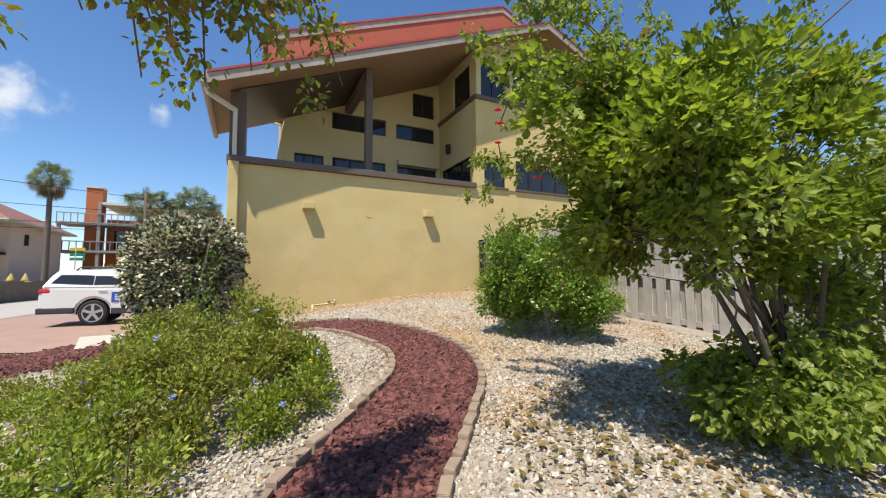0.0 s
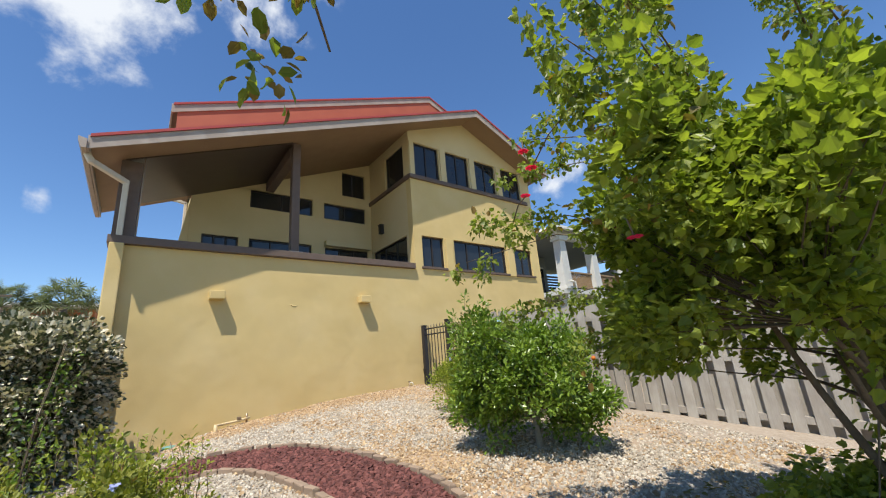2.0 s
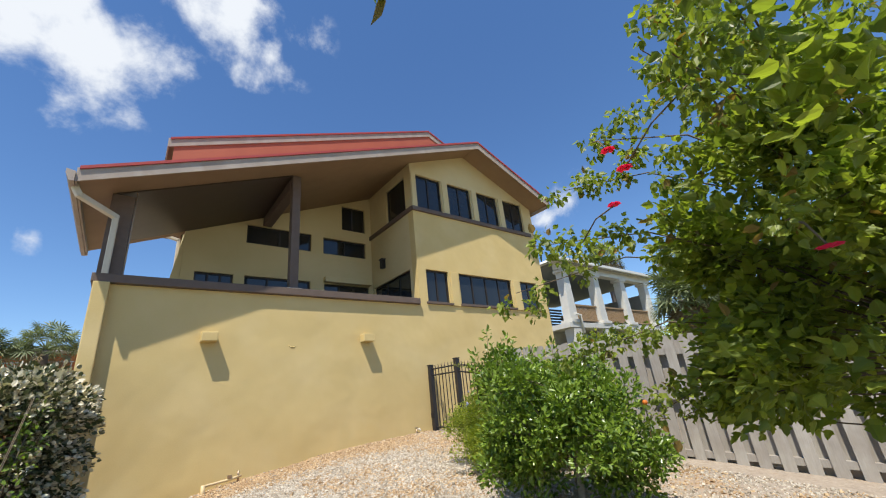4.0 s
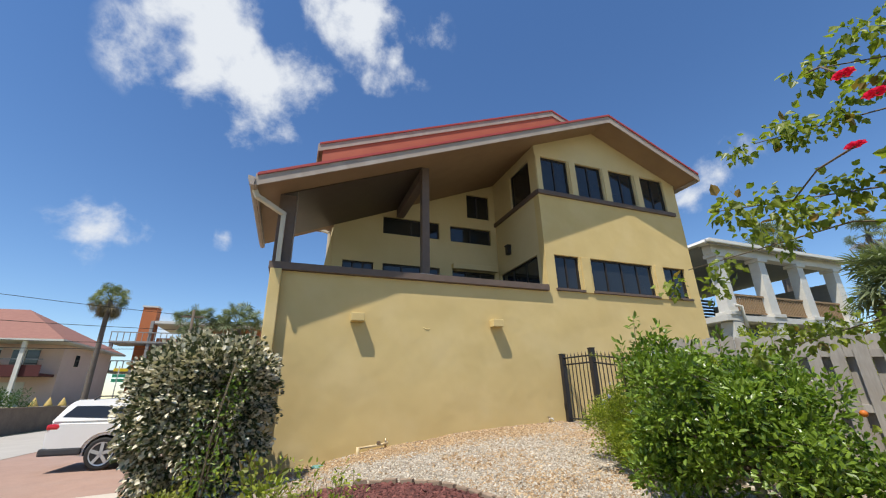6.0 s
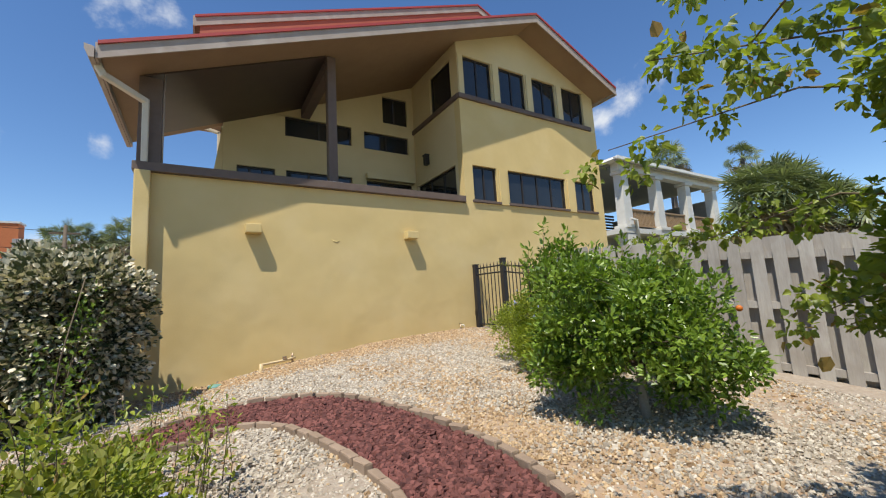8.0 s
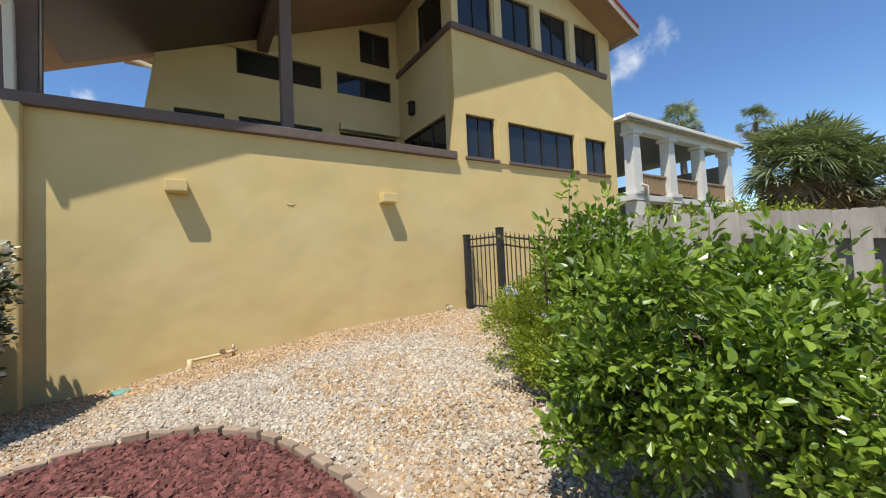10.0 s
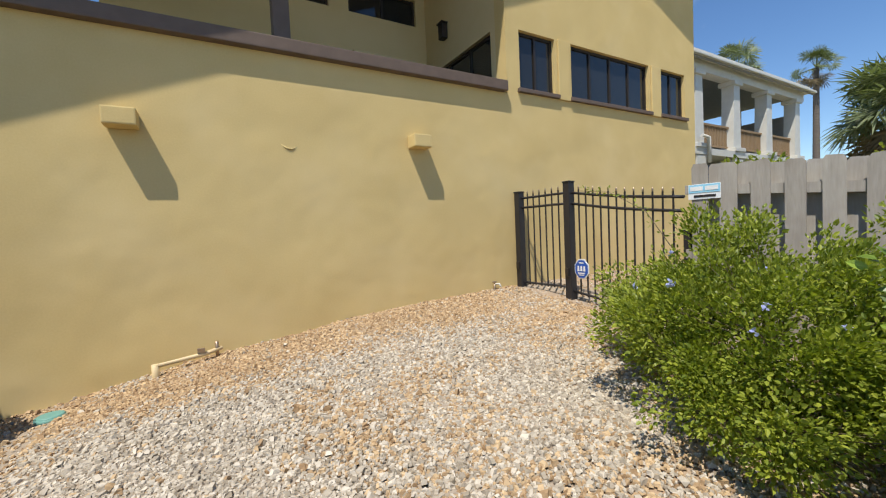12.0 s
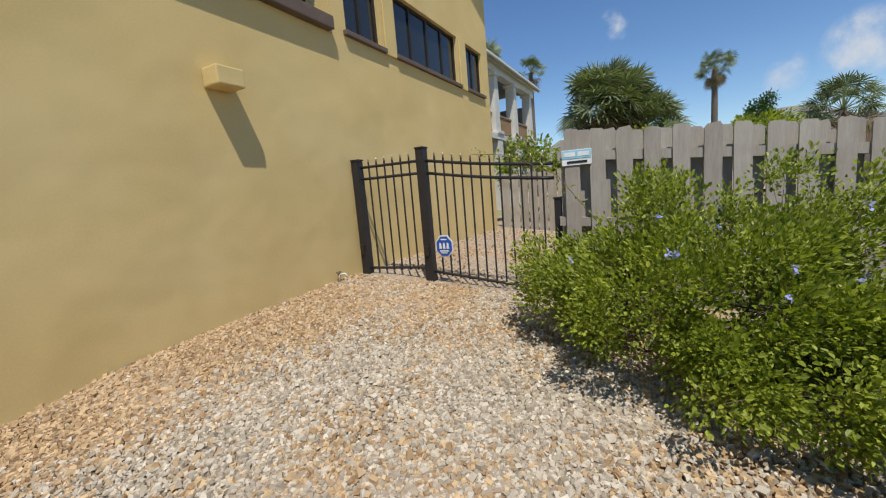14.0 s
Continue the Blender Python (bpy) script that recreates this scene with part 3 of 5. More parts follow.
LOW = [(5.92, 6.72, 4.36, 5.30), (7.12, 9.40, 4.36, 5.30), (9.83, 10.72, 4.36, 5.30)]
UPP = [(5.84, 6.79, 7.25, 8.38), (7.08, 8.06, 7.25, 8.38), (8.36, 9.34, 7.25, 8.38), (9.64, 10.62, 7.25, 8.38)]
BACK = [(1.77, 3.59, 6.42, 6.98), (3.97, 5.42, 6.41, 6.95), (4.59, 5.42, 7.33, 8.20), (0.63, 1.52, 4.0, 5.47), (1.79, 3.58, 4.0, 5.47), (4.0, 5.5, 4.0, 5.44)]
SIDE = [(11.36, 12.5, 7.27, 8.41), (11.38, 13.5, 3.9, 5.38)]
WEST, EAST = 5.64, 11.12

hpart("terrace_wall", box(-1.02, WEST, 11.0, 11.28, -0.3, 4.25), M_STUCCO, label="tall yellow stucco terrace wall with rounded patches")
hpart("pilaster", box(-1.04, -0.82, 10.84, 10.997, -0.3, 4.25, 0.02), M_STUCCO)
hpart("side_wall", box(-1.02, -0.78, 11.28, 15.2, -0.3, 4.25), M_STUCCO)
hpart("wall_cap", box(-1.08, WEST - 0.05, 10.90, 11.36, 4.253, 4.41, 0.012), M_TRIM, label="brown painted wall cap")
hpart("terrace_floor", box(-0.78, WEST, 11.28, 13.6, 3.1, 3.3), M_SLAB)
front = holed_wall(WEST, EAST, -0.3, 7.08, LOW, "y", 11.0, 11.25)
hpart("front_wall", front, M_STUCCO)
hpart("front_wall", holed_wall(WEST, EAST, 7.08, 8.6, UPP, "y", 11.0, 11.25), M_STUCCO_UP)
hpart("gable_wall", prism([(WEST, 8.6), (EAST, 8.6), (EAST, soffit(EAST) + 0.1 if soffit(EAST) > 8.55 else 8.61), (RIDGE_X, soffit(RIDGE_X) + 0.06), (WEST, soffit(WEST) + 0.06)], "y", 11.0, 11.25), M_STUCCO_UP)
hpart("bay_side_wall", holed_wall(11.25, 13.6, 3.3, 8.6, SIDE, "x", WEST, WEST + 0.25), M_STUCCO_UP)
hpart("bay_side_top", box(WEST, WEST + 0.25, 11.25, 13.6, 8.6, soffit(WEST) + 0.05), M_STUCCO_UP)
hpart("back_wall", holed_wall(0.33, WEST, 3.3, 6.98, [h for h in BACK if h[3] < 7] , "y", 13.6, 13.85), M_STUCCO_UP)
hpart("back_wall_top", holed_wall(3.9, WEST, 6.98, 8.3, [BACK[2]], "y", 13.6, 13.85), M_STUCCO_UP)
hpart("back_gable", prism([(0.33, 6.98), (3.9, 6.98), (3.9, soffit(3.9) + 0.05), (0.33, soffit(0.33) + 0.4)], "y", 13.6, 13.85), M_STUCCO_UP)
hpart("back_gable", prism([(3.9, 8.3), (WEST, 8.3), (WEST, soffit(WEST) + 0.05), (3.9, max(8.31, soffit(3.9) + 0.05))], "y", 13.6, 13.85), M_STUCCO_UP)
hpart("west_wall", box(0.33, 0.58, 13.85, 15.2, -0.3, 6.6), M_STUCCO_UP)
hpart("buttress", prism([(0.327, 6.45), (0.327, 3.3), (-0.17, 3.3)], "y", 13.62, 13.84), M_STUCCO_UP)
hpart("east_wall", box(EAST - 0.25, EAST, 11.25, 15.2, -0.3, 8.2), M_STUCCO)
hpart("rear_wall", box(0.33, EAST, 15.2, 15.4, -0.3, 8.4), M_STUCCO)
# unseen backing added behind the windows, coloured dark for unlit rooms
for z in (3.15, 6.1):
    hpart("dark_room_floor", box(WEST + 0.25, EAST - 0.25, 11.25, 15.2, z, z + 0.2), M_DARKROOM)
hpart("dark_backing", box(WEST + 0.25, EAST - 0.25, 14.6, 14.7, -0.3, 8.2), M_DARKROOM)
hpart("dark_backing", box(0.58, WEST, 14.9, 15.0, 3.3, 8.2), M_DARKROOM)
for h in LOW[:1]:
    window(*h, "y", 11.0, 1)
window(*LOW[1], "y", 11.0, 3)
window(*LOW[2], "y", 11.0, 1)
for h in UPP:
    window(*h, "y", 11.0, 1, sill=False)
for h in BACK[:3]:
    window(*h, "y", 13.6, 1, sill=False)
for h in BACK[3:]:
    window(*h, "y", 13.6, 2, sill=False)
window(*SIDE[0], "x", WEST, 0, sill=False)
window(*SIDE[1], "x", WEST, 2, sill=False)
hpart("ledge", box(WEST - 0.045, 10.86, 10.93, 10.997, 7.09, 7.22, 0.01), M_TRIM, label="brown ledge under the upper windows")
hpart("ledge", box(WEST - 0.07, WEST - 0.003, 10.998, 13.6, 7.09, 7.22, 0.01), M_TRIM)
hpart("awning_box", box(3.97, 5.53, 13.42, 13.597, 5.46, 5.63, 0.02), M_STUCCO_UP)
# stepped stucco jambs between the windows
for a, b in ((6.78, 7.06), (9.46, 9.77)):
    hpart("window_jamb", box(a, b, 10.965, 10.997, 4.28, 5.30, 0.01), M_STUCCO)
for a, b in ((6.83, 7.04), (8.10, 8.32), (9.38, 9.60)):
    hpart("window_jamb", box(a, b, 10.965, 10.997, 7.23, 8.38, 0.01), M_STUCCO_UP)
hpart("window_jamb", box(WEST + 0.01, 5.80, 10.965, 10.997, 7.23, 8.38, 0.01), M_STUCCO_UP)


def roof_slab(y0, y1, ridge, left, right, low, name_label):
    """Two thin slopes of seamed metal with a soffit beneath and a fascia in front."""
    for a, b in ((left, ridge), (ridge, right)):
        def band(lo, hi, ya, yb):
            return prism([(a, low(a) + lo), (b, low(b) + lo), (b, low(b) + hi), (a, low(a) + hi)], "y", ya, yb)
        hpart("soffit", band(0.12, 0.16, y0 + 0.03, y1), M_SOFFIT)
        r = hpart("roof", band(0.164, 0.26, y0 + 0.03, y1), M_ROOF, label=name_label)
        y = y0 + 0.3
        while y < y1:
            hpart("seam", band(0.262, 0.295, y, y + 0.02), M_ROOF, r)
            y += 0.42
        hpart("fascia", band(0.0, 0.212, y0, y0 + 0.027), M_FASCIA, label="weathered grey fascia board")
        hpart("drip_edge", band(0.215, 0.272, y0 - 0.03, y0 + 0.027), M_ROOF)


roof_slab(ROOF_Y0, ROOF_Y1, RIDGE_X, EAVE_L, EAVE_R, fascia_low, "red standing seam metal roof")
hpart("eave_fascia", box(EAVE_L - 0.03, EAVE_L - 0.002, ROOF_Y0, ROOF_Y1, fascia_low(EAVE_L), fascia_low(EAVE_L) + 0.25), M_FASCIA)
hpart("eave_fascia", box(EAVE_R + 0.002, EAVE_R + 0.03, ROOF_Y0, ROOF_Y1, fascia_low(EAVE_R), fascia_low(EAVE_R) + 0.25), M_FASCIA)


def raised_low(x):
    return 8.50 + 0.405 * (x + 0.3) if x < 8.15 else 11.92 - 0.42 * (x - 8.15)


roof_slab(13.0, 15.2, 8.15, -0.3, 11.6, raised_low, "raised red metal roof behind the front gable")
hpart("raised_gable", prism([(-0.2, soffit(-0.2) + 0.2), (RIDGE_X, soffit(RIDGE_X) + 0.2), (11.2, soffit(11.2) + 0.2), (11.2, raised_low(11.2) + 0.1), (8.15, raised_low(8.15) + 0.1), (-0.2, raised_low(-0.2) + 0.1)], "y", 13.032, 13.2), M_ORANGE, label="orange red clad wall between the roofs")
hpart("eave_fascia", box(-0.34, -0.302, 13.0, 15.2, raised_low(-0.3), raised_low(-0.3) + 0.25), M_FASCIA)

# porch posts, beams, dark inner ceiling whose brown also holds the porch's shade
hpart("porch_post", box(2.20, 2.39, 11.04, 11.23, 4.413, soffit(2.2) - 0.002, 0.012), M_TRIM, label="brown porch post")
hpart("porch_post", box(-1.04, -0.70, 11.02, 11.26, 4.413, soffit(-1.04) - 0.002, 0.012), M_TRIM)
hpart("post_foot", box(2.13, 2.46, 10.98, 11.30, 4.4115, 4.44, 0.005), M_CREAM)
hpart("porch_beam", box(2.18, 2.41, 11.23, 13.6, soffit(2.18) - 0.30, soffit(2.18) - 0.002, 0.01), M_TRIM)
hpart("porch_ceiling", prism([(-0.98, soffit(-0.98) - 0.035), (2.18, soffit(2.18) - 0.035), (2.18, soffit(2.18) - 0.004), (-0.98, soffit(-0.98) - 0.004)], "y", 11.02, 13.6), M_DARKSOFFIT, label="dark brown boarded porch ceiling, porch shade included in its colour")

# gutter and downspout on the low eave
hpart("gutter", prism([(EAVE_L - 0.15, 5.87), (EAVE_L - 0.15, 5.80), (EAVE_L - 0.10, 5.68), (EAVE_L - 0.035, 5.68), (EAVE_L - 0.035, 5.84), (EAVE_L - 0.05, 5.84), (EAVE_L - 0.05, 5.70), (EAVE_L - 0.095, 5.70), (EAVE_L - 0.135, 5.80), (EAVE_L - 0.135, 5.87)], "y", ROOF_Y0 - 0.02, ROOF_Y1), M_FASCIA, label="metal eave gutter")
hpart("gutter_end", prism([(EAVE_L - 0.152, 5.875), (EAVE_L - 0.152, 5.80), (EAVE_L - 0.10, 5.675), (EAVE_L - 0.033, 5.675), (EAVE_L - 0.033, 5.85)], "y", ROOF_Y0 - 0.03, ROOF_Y0 - 0.021), M_FASCIA)
hpart("conduit", tube([(-0.682, 11.05, 4.41), (-0.682, 11.05, soffit(-0.68) - 0.04)], 0.013, 8), M_FASCIA, label="thin grey conduit on the porch post")
# far eave of the lower rear wing with its own gutter and downspout
hpart("rear_eave", box(-0.32, 0.325, 14.6, 15.2, 6.86, 7.02, 0.01), M_SOFFIT)
hpart("rear_gutter", box(-0.42, -0.325, 14.55, 15.2, 6.90, 7.03, 0.02), M_CREAM)


def square_pipe(name, pts, w, material, parent, label=""):
    bm = bmesh.new()
    for a, b in zip(pts, pts[1:]):
        a, b = Vector(a), Vector(b)
        q = (b - a).to_track_quat("Z", "Y").to_matrix().to_4x4()
        add_box(bm, -w / 2, w / 2, -w / 2, w / 2, -w * 0.35, (b - a).length + w * 0.35, Matrix.Translation(a) @ q)
    bmesh.ops.bevel(bm, geom=bm.edges[:], offset=0.012, segments=1, affect="EDGES")
    return hpart(name, bm, material, parent, label)


square_pipe("downspout", [(EAVE_L - 0.05, 10.45, 5.72), (EAVE_L + 0.03, 10.47, 5.58), (-0.92, 10.86, 5.44), (-0.92, 10.95, 4.43)], 0.095, M_CREAM, None, "cream painted metal downspout")


def wall_lamp():
    hpart("wall_lamp", box(WEST - 0.13, WEST - 0.003, 12.70, 12.86, 5.84, 6.12, 0.015), M_FRAME, label="black box wall lamp")
    hpart("lamp_cap", box(WEST - 0.15, WEST - 0.003, 12.68, 12.88, 6.123, 6.15, 0.006), M_FRAME)


square_pipe("rear_downspout", [(-0.37, 14.6, 6.90), (-0.30, 14.6, 6.78), (0.27, 14.6, 6.62), (0.27, 14.6, 3.4)], 0.08, M_CREAM, None, "cream metal downspout on the rear wing")
wall_lamp()
for x in (0.60, 3.84):
    s = hpart("scupper", box(x, x + 0.27, 10.78, 10.997, 3.25, 3.42, 0.015), M_STUCCO, label="stucco scupper box on the terrace wall")

hpart("stucco_scar", tube([(2.20, 11.003, 3.20), (2.25, 11.0, 3.165), (2.31, 10.998, 3.155), (2.37, 11.004, 3.18)], [0.006, 0.012, 0.011, 0.006], 8), M_STUCCO)

# pipes and small things at the wall's foot
pipe = thing("irrigation_pipe", (1.0, 10.85, 0.78), "cream plastic irrigation pipe with brass valve by the wall", "pipe")
p1 = part("pipe_run", tube([(0.86, 10.80, 0.70), (0.86, 10.80, 0.89), (1.28, 10.86, 0.92), (1.45, 10.90, 0.95)], 0.022, 8), M_PIPE)
p2 = part("elbow", tube([(0.86, 10.80, 0.66), (0.86, 10.80, 0.91)], 0.032, 10), M_PIPE)
p3 = part("valve", tube([(1.40, 10.89, 0.86), (1.40, 10.89, 1.03)], 0.018, 8), M_BRASS)
p4 = part("valve_handle", box(1.22, 1.29, 10.83, 10.86, 0.94, 0.99, 0.004), M_BRASS)
for o in (p1, p2, p3, p4):
    o.parent, o.matrix_parent_inverse = pipe, pipe.matrix_world.inverted()
tap = thing("garden_tap", (5.2, 10.93, 1.1), "small brass garden tap by the wall", "tap")
for nm, b in (("riser", tube([(5.2, 10.95, 1.05), (5.2, 10.95, 1.25)], 0.016, 8)), ("spout", tube([(5.2, 10.95, 1.23), (5.24, 10.88, 1.24), (5.25, 10.85, 1.19)], 0.014, 8)), ("tap_handle", box(5.17, 5.23, 10.93, 10.97, 1.255, 1.275, 0.004))):
    o = part(nm, b, M_WHITE if nm == "spout" else M_BRASS)
    o.parent, o.matrix_parent_inverse = tap, tap.matrix_world.inverted()
lid = thing("valve_box_lid", (0.15, 10.55, ground_z(0.15, 10.55) + 0.02), "round teal plastic valve box lid in gravel", "lid")
part("cover", tube([(0, 0, -0.02), (0, 0, 0.02), (0, 0, 0.026)], [0.095, 0.095, 0.08], 20), M_TEAL, lid)
part("rim", tube([(0, 0, -0.02), (0, 0, 0.012)], 0.108, 20), M_TEAL, lid)


# ---- iron fence and gate ----
def iron_panel(y0, y1, x0, x1, ztop, zbot, name, label, dip=0.0, fall=0.0):
    base = thing(name, ((x0 + x1) / 2, (y0 + y1) / 2, zbot - 0.05), label, "gate" if "gate" in name else "fence")
    n = max(2, int(round(abs(y1 - y0) / 0.115)))
    at = lambda t: (x0 + (x1 - x0) * t, y0 + (y1 - y0) * t)
    sag = lambda t: -dip * math.sin(math.pi * t) - fall * t
    inv = base.matrix_world.inverted()

    def put(nm, bm, m, lab=""):
        o = part(nm, bm, m, None, lab)
        o.parent, o.matrix_parent_inverse = base, inv
        return o
    for z, d in ((ztop, 1), (ztop - 0.15, 1), (zbot, 0)):
        pts = [(*at(k / 10), z + (sag(k / 10) if d else -fall * k / 10)) for k in range(11)]
        put("rail", tube(pts, 0.018, 4), M_IRON)
    for k in range(1, n):
        x, y = at(k / n)
        top = ztop + 0.06 + sag(k / n)
        b = put("picket", box(x - 0.008, x + 0.008, y - 0.008, y + 0.008, zbot - 0.03 - fall * k / n, top), M_IRON)
        put("finial", tube([(x, y, top), (x, y, top + 0.015), (x, y, top + 0.03), (x, y, top + 0.055)], [0.006, 0.013, 0.010, 0.002], 6), M_BRASS)
    return base


def iron_post(x, y, z0, z1, w=0.055):
    base = thing("fence_post", (x, y, z0), "square black metal fence post with flat cap", "fence post", "iron fence posts")
    part("shaft", box(-w, w, -w, w, -0.3, z1 - z0 - 0.02, 0.006), M_IRON, base)
    part("cap", box(-w - 0.008, w + 0.008, -w - 0.008, w + 0.008, z1 - z0 - 0.02, z1 - z0, 0.005), M_IRON, base)
    part("latch", box(-w - 0.03, -w - 0.001, -0.03, 0.03, 0.33, 0.45, 0.008), M_FRAME, base)
    return base


iron_post(5.72, 10.90, 1.10, 2.67)
iron_post(5.80, 9.95, 1.05, 2.72)
iron_post(5.80, 8.33, 0.90, 2.0, 0.035)
iron_panel(10.84, 10.01, 5.725, 5.795, 2.56, 1.22, "metal_fence_panel", "black metal picket fence panel beside the wall")
iron_panel(9.89, 8.36, 5.80, 5.79, 2.55, 1.17, "metal_gate", "black metal picket garden gate, closed", 0.02, 0.2)


def octagon(r):
    return [(r * math.cos(math.pi / 8 + k * math.pi / 4), r * math.sin(math.pi / 8 + k * math.pi / 4)) for k in range(8)]


def yard_sign():
    s = thing("security_sign", (5.74, 9.70, 1.50), "blue octagonal security sign wired to the gate", "sign")
    part("plate", prism([(u * 1.0, v * 1.15) for u, v in octagon(0.125)], "x", -0.006, 0.006), M_SIGNWHITE, s)
    part("face", prism([(u, v * 1.15) for u, v in octagon(0.112)], "x", -0.011, -0.0065), M_BLUESIGN, s)
    for y, w in ((0.05, 0.018), (0.0, 0.018), (-0.05, 0.018)):
        part("letter_bar", prism([(y - w, -0.03), (y + w, -0.03), (y + w * 0.6, 0.04), (y - w * 0.6, 0.04)], "x", -0.014, -0.0115), M_SIGNWHITE, s)
    part("text_bar", box(-0.014, -0.0115, -0.06, 0.06, -0.065, -0.05), M_SIGNWHITE, s)
    part("text_bar", box(-0.014, -0.0115, -0.045, 0.045, -0.088, -0.077), M_SIGNWHITE, s)
    part("text_bar", box(-0.014, -0.0115, -0.04, 0.04, 0.075, 0.09), M_SIGNWHITE, s)


yard_sign()

# ---- timber fence ----
FENCE_A, FENCE_B = Vector((5.72, 8.30, 0)), Vector((7.05, 1.60, 0))
FD = (FENCE_B - FENCE_A).normalized()
FENCE_YAW = math.degrees(math.atan2(FD.y, FD.x))


def timber_fence():
    rng = random.Random(3)
    f = thing("wooden_fence", (FENCE_A.x, FENCE_A.y, ground_z(FENCE_A.x, FENCE_A.y)), "weathered grey shadowbox wooden fence with dog-eared boards", "fence", turn=FENCE_YAW)
    z0 = ground_z(FENCE_A.x, FENCE_A.y)
    length = (FENCE_B - FENCE_A).length
    pts = [(0.0, 0), (0.142, 0), (0.142, 1.915), (0.122, 1.95), (0.02, 1.95), (0.0, 1.915)]
    shapes = []
    for k in range(5):
        bm = prism([(u + rng.uniform(-0.003, 0.003), v + (rng.uniform(-0.007, 0.007) if v > 1 else 0)) for u, v in pts], "y", 0, 0.018)
        me = bpy.data.meshes.new("board")
        bm.to_mesh(me)
        bm.free()
        me.materials.append(M_BOARD)
        shapes.append(me)
    drop = lambda s: 2.655 - 0.078 * s - 1.95 - z0
    s = 0.065
    while s < length:
        for side, off in ((-0.062, 0.0), (0.044, 0.1215)):
            b = new("board", rng.choice(shapes))
            b.parent = f
            b.matrix_basis = pose(s + off, side, drop(s + off) + rng.uniform(-0.012, 0.012), rng.uniform(-0.12, 0.12), rng.uniform(-0.4, 0.4), rng.uniform(-0.5, 0.5))
        s += 0.243
    for h in (0.22, 1.00, 1.66):
        for j in range(3):
            a, b = length * j / 3, length * (j + 1) / 3
            bm = bmesh.new()
            add_box(bm, a, b - 0.004, -0.042, 0.042, 0, 0.09)
            for v in bm.verts:
                v.co.z += drop(v.co.x) + h
            part("rail", bm, M_BOARD, f)
    for j in range(4):
        s = 0.03 + j * (length - 0.1) / 3
        part("post", box(s, s + 0.09, 0.064, 0.154, drop(s) - 0.3, drop(s) + 1.87), M_BOARD, f)
    sg = thing("fence_sign", (FENCE_A.x, FENCE_A.y, z0), "small pale blue and white maker's sign nailed to the fence", "sign", turn=FENCE_YAW)
    part("plate", box(0.04, 0.32, -0.076, -0.0695, 1.37, 1.52, 0.002), M_SIGNWHITE, sg)
    part("band", box(0.045, 0.315, -0.080, -0.0765, 1.435, 1.515), M_PALEBLUE, sg)
    for i, (a, b) in enumerate(((0.06, 0.17), (0.19, 0.30))):
        part("text_bar", box(a, b, -0.0825, -0.0802, 1.455, 1.497), M_SIGNWHITE, sg)
    part("text_bar", box(0.09, 0.28, -0.0795, -0.0765, 1.388, 1.412), M_FRAME, sg)


timber_fence()


def rear_fence():
    f = thing("rear_fence", (11.3, 9.2, 1.12), "weathered wooden fence closing the side yard", "fence")
    for k in range(18):
        y = -2.5 + k * 0.235
        part("board", box(0, 0.02, y, y + 0.2, -0.1, 1.33 + 0.03 * (k % 3)), M_BOARD, f)
    for z in (0.25, 1.05):
        part("rail", box(0.022, 0.06, -2.5, 1.7, z, z + 0.09), M_BOARD, f)


rear_fence()


# ---- plants ----
def crown_points(rng, n, centre, radii, shell=0.55, low=-1.0, wobble=0.25):
    out = []
    while len(out) < n:
        v = rng.normal(0, 1, 3)
        v /= np.linalg.norm(v)
        if v[2] < low:
            continue
        w = 1 + wobble * noise.noise(Vector(v) * 2.1 + Vector((centre[0], centre[1], 0)))
        r = (shell + (1 - shell) * rng.random()) * w
        out.append(np.array(centre) + v * r * np.array(radii))
    return np.array(out)


def twigs(name, base, tips, material, rng, forks=6, r0=0.03, parent=None, sides=5):
    """Limbs that fork towards groups of tips, then a thin twig to each tip."""
    base = Vector(base)
    tips = [Vector(t) for t in tips]
    picks = rng.choice(len(tips), min(forks, len(tips)), replace=False)
    bm = bmesh.new()
    nodes = []
    for i in picks:
        t = base.lerp(tips[i], 0.62)
        mid = base.lerp(t, 0.5) + Vector(rng.normal(0, 0.06, 3)) + Vector((0, 0, 0.1))
        add_tube(bm, [base, mid, t], [r0, r0 * 0.7, r0 * 0.45], sides)
        nodes += [mid, t]
    limb = part(name, bm, material, parent)
    bm = bmesh.new()
    for t in tips:
        n = min(nodes, key=lambda q: (q - t).length)
        mid = n.lerp(t, 0.55) + Vector(rng.normal(0, 0.03, 3))
        add_tube(bm, [n, mid, t], [r0 * 0.3, r0 * 0.2, r0 * 0.1], 3, caps=False)
    tagged(part("twig_tangle", bm, material, parent), kind="stuff")
    return limb


def gather(pts, rng, k, pull):
    """Draw points towards the nearest of k boughs, which leaves open gaps between them."""
    seeds = pts[rng.choice(len(pts), min(k, len(pts)), replace=False)]
    near = np.argmin(np.linalg.norm(pts[:, None] - seeds[None], axis=2), axis=1)
    return pts + pull * (seeds[near] - pts)


def shift(pts, at):
    return np.asarray(pts, float) - np.asarray(at, float)


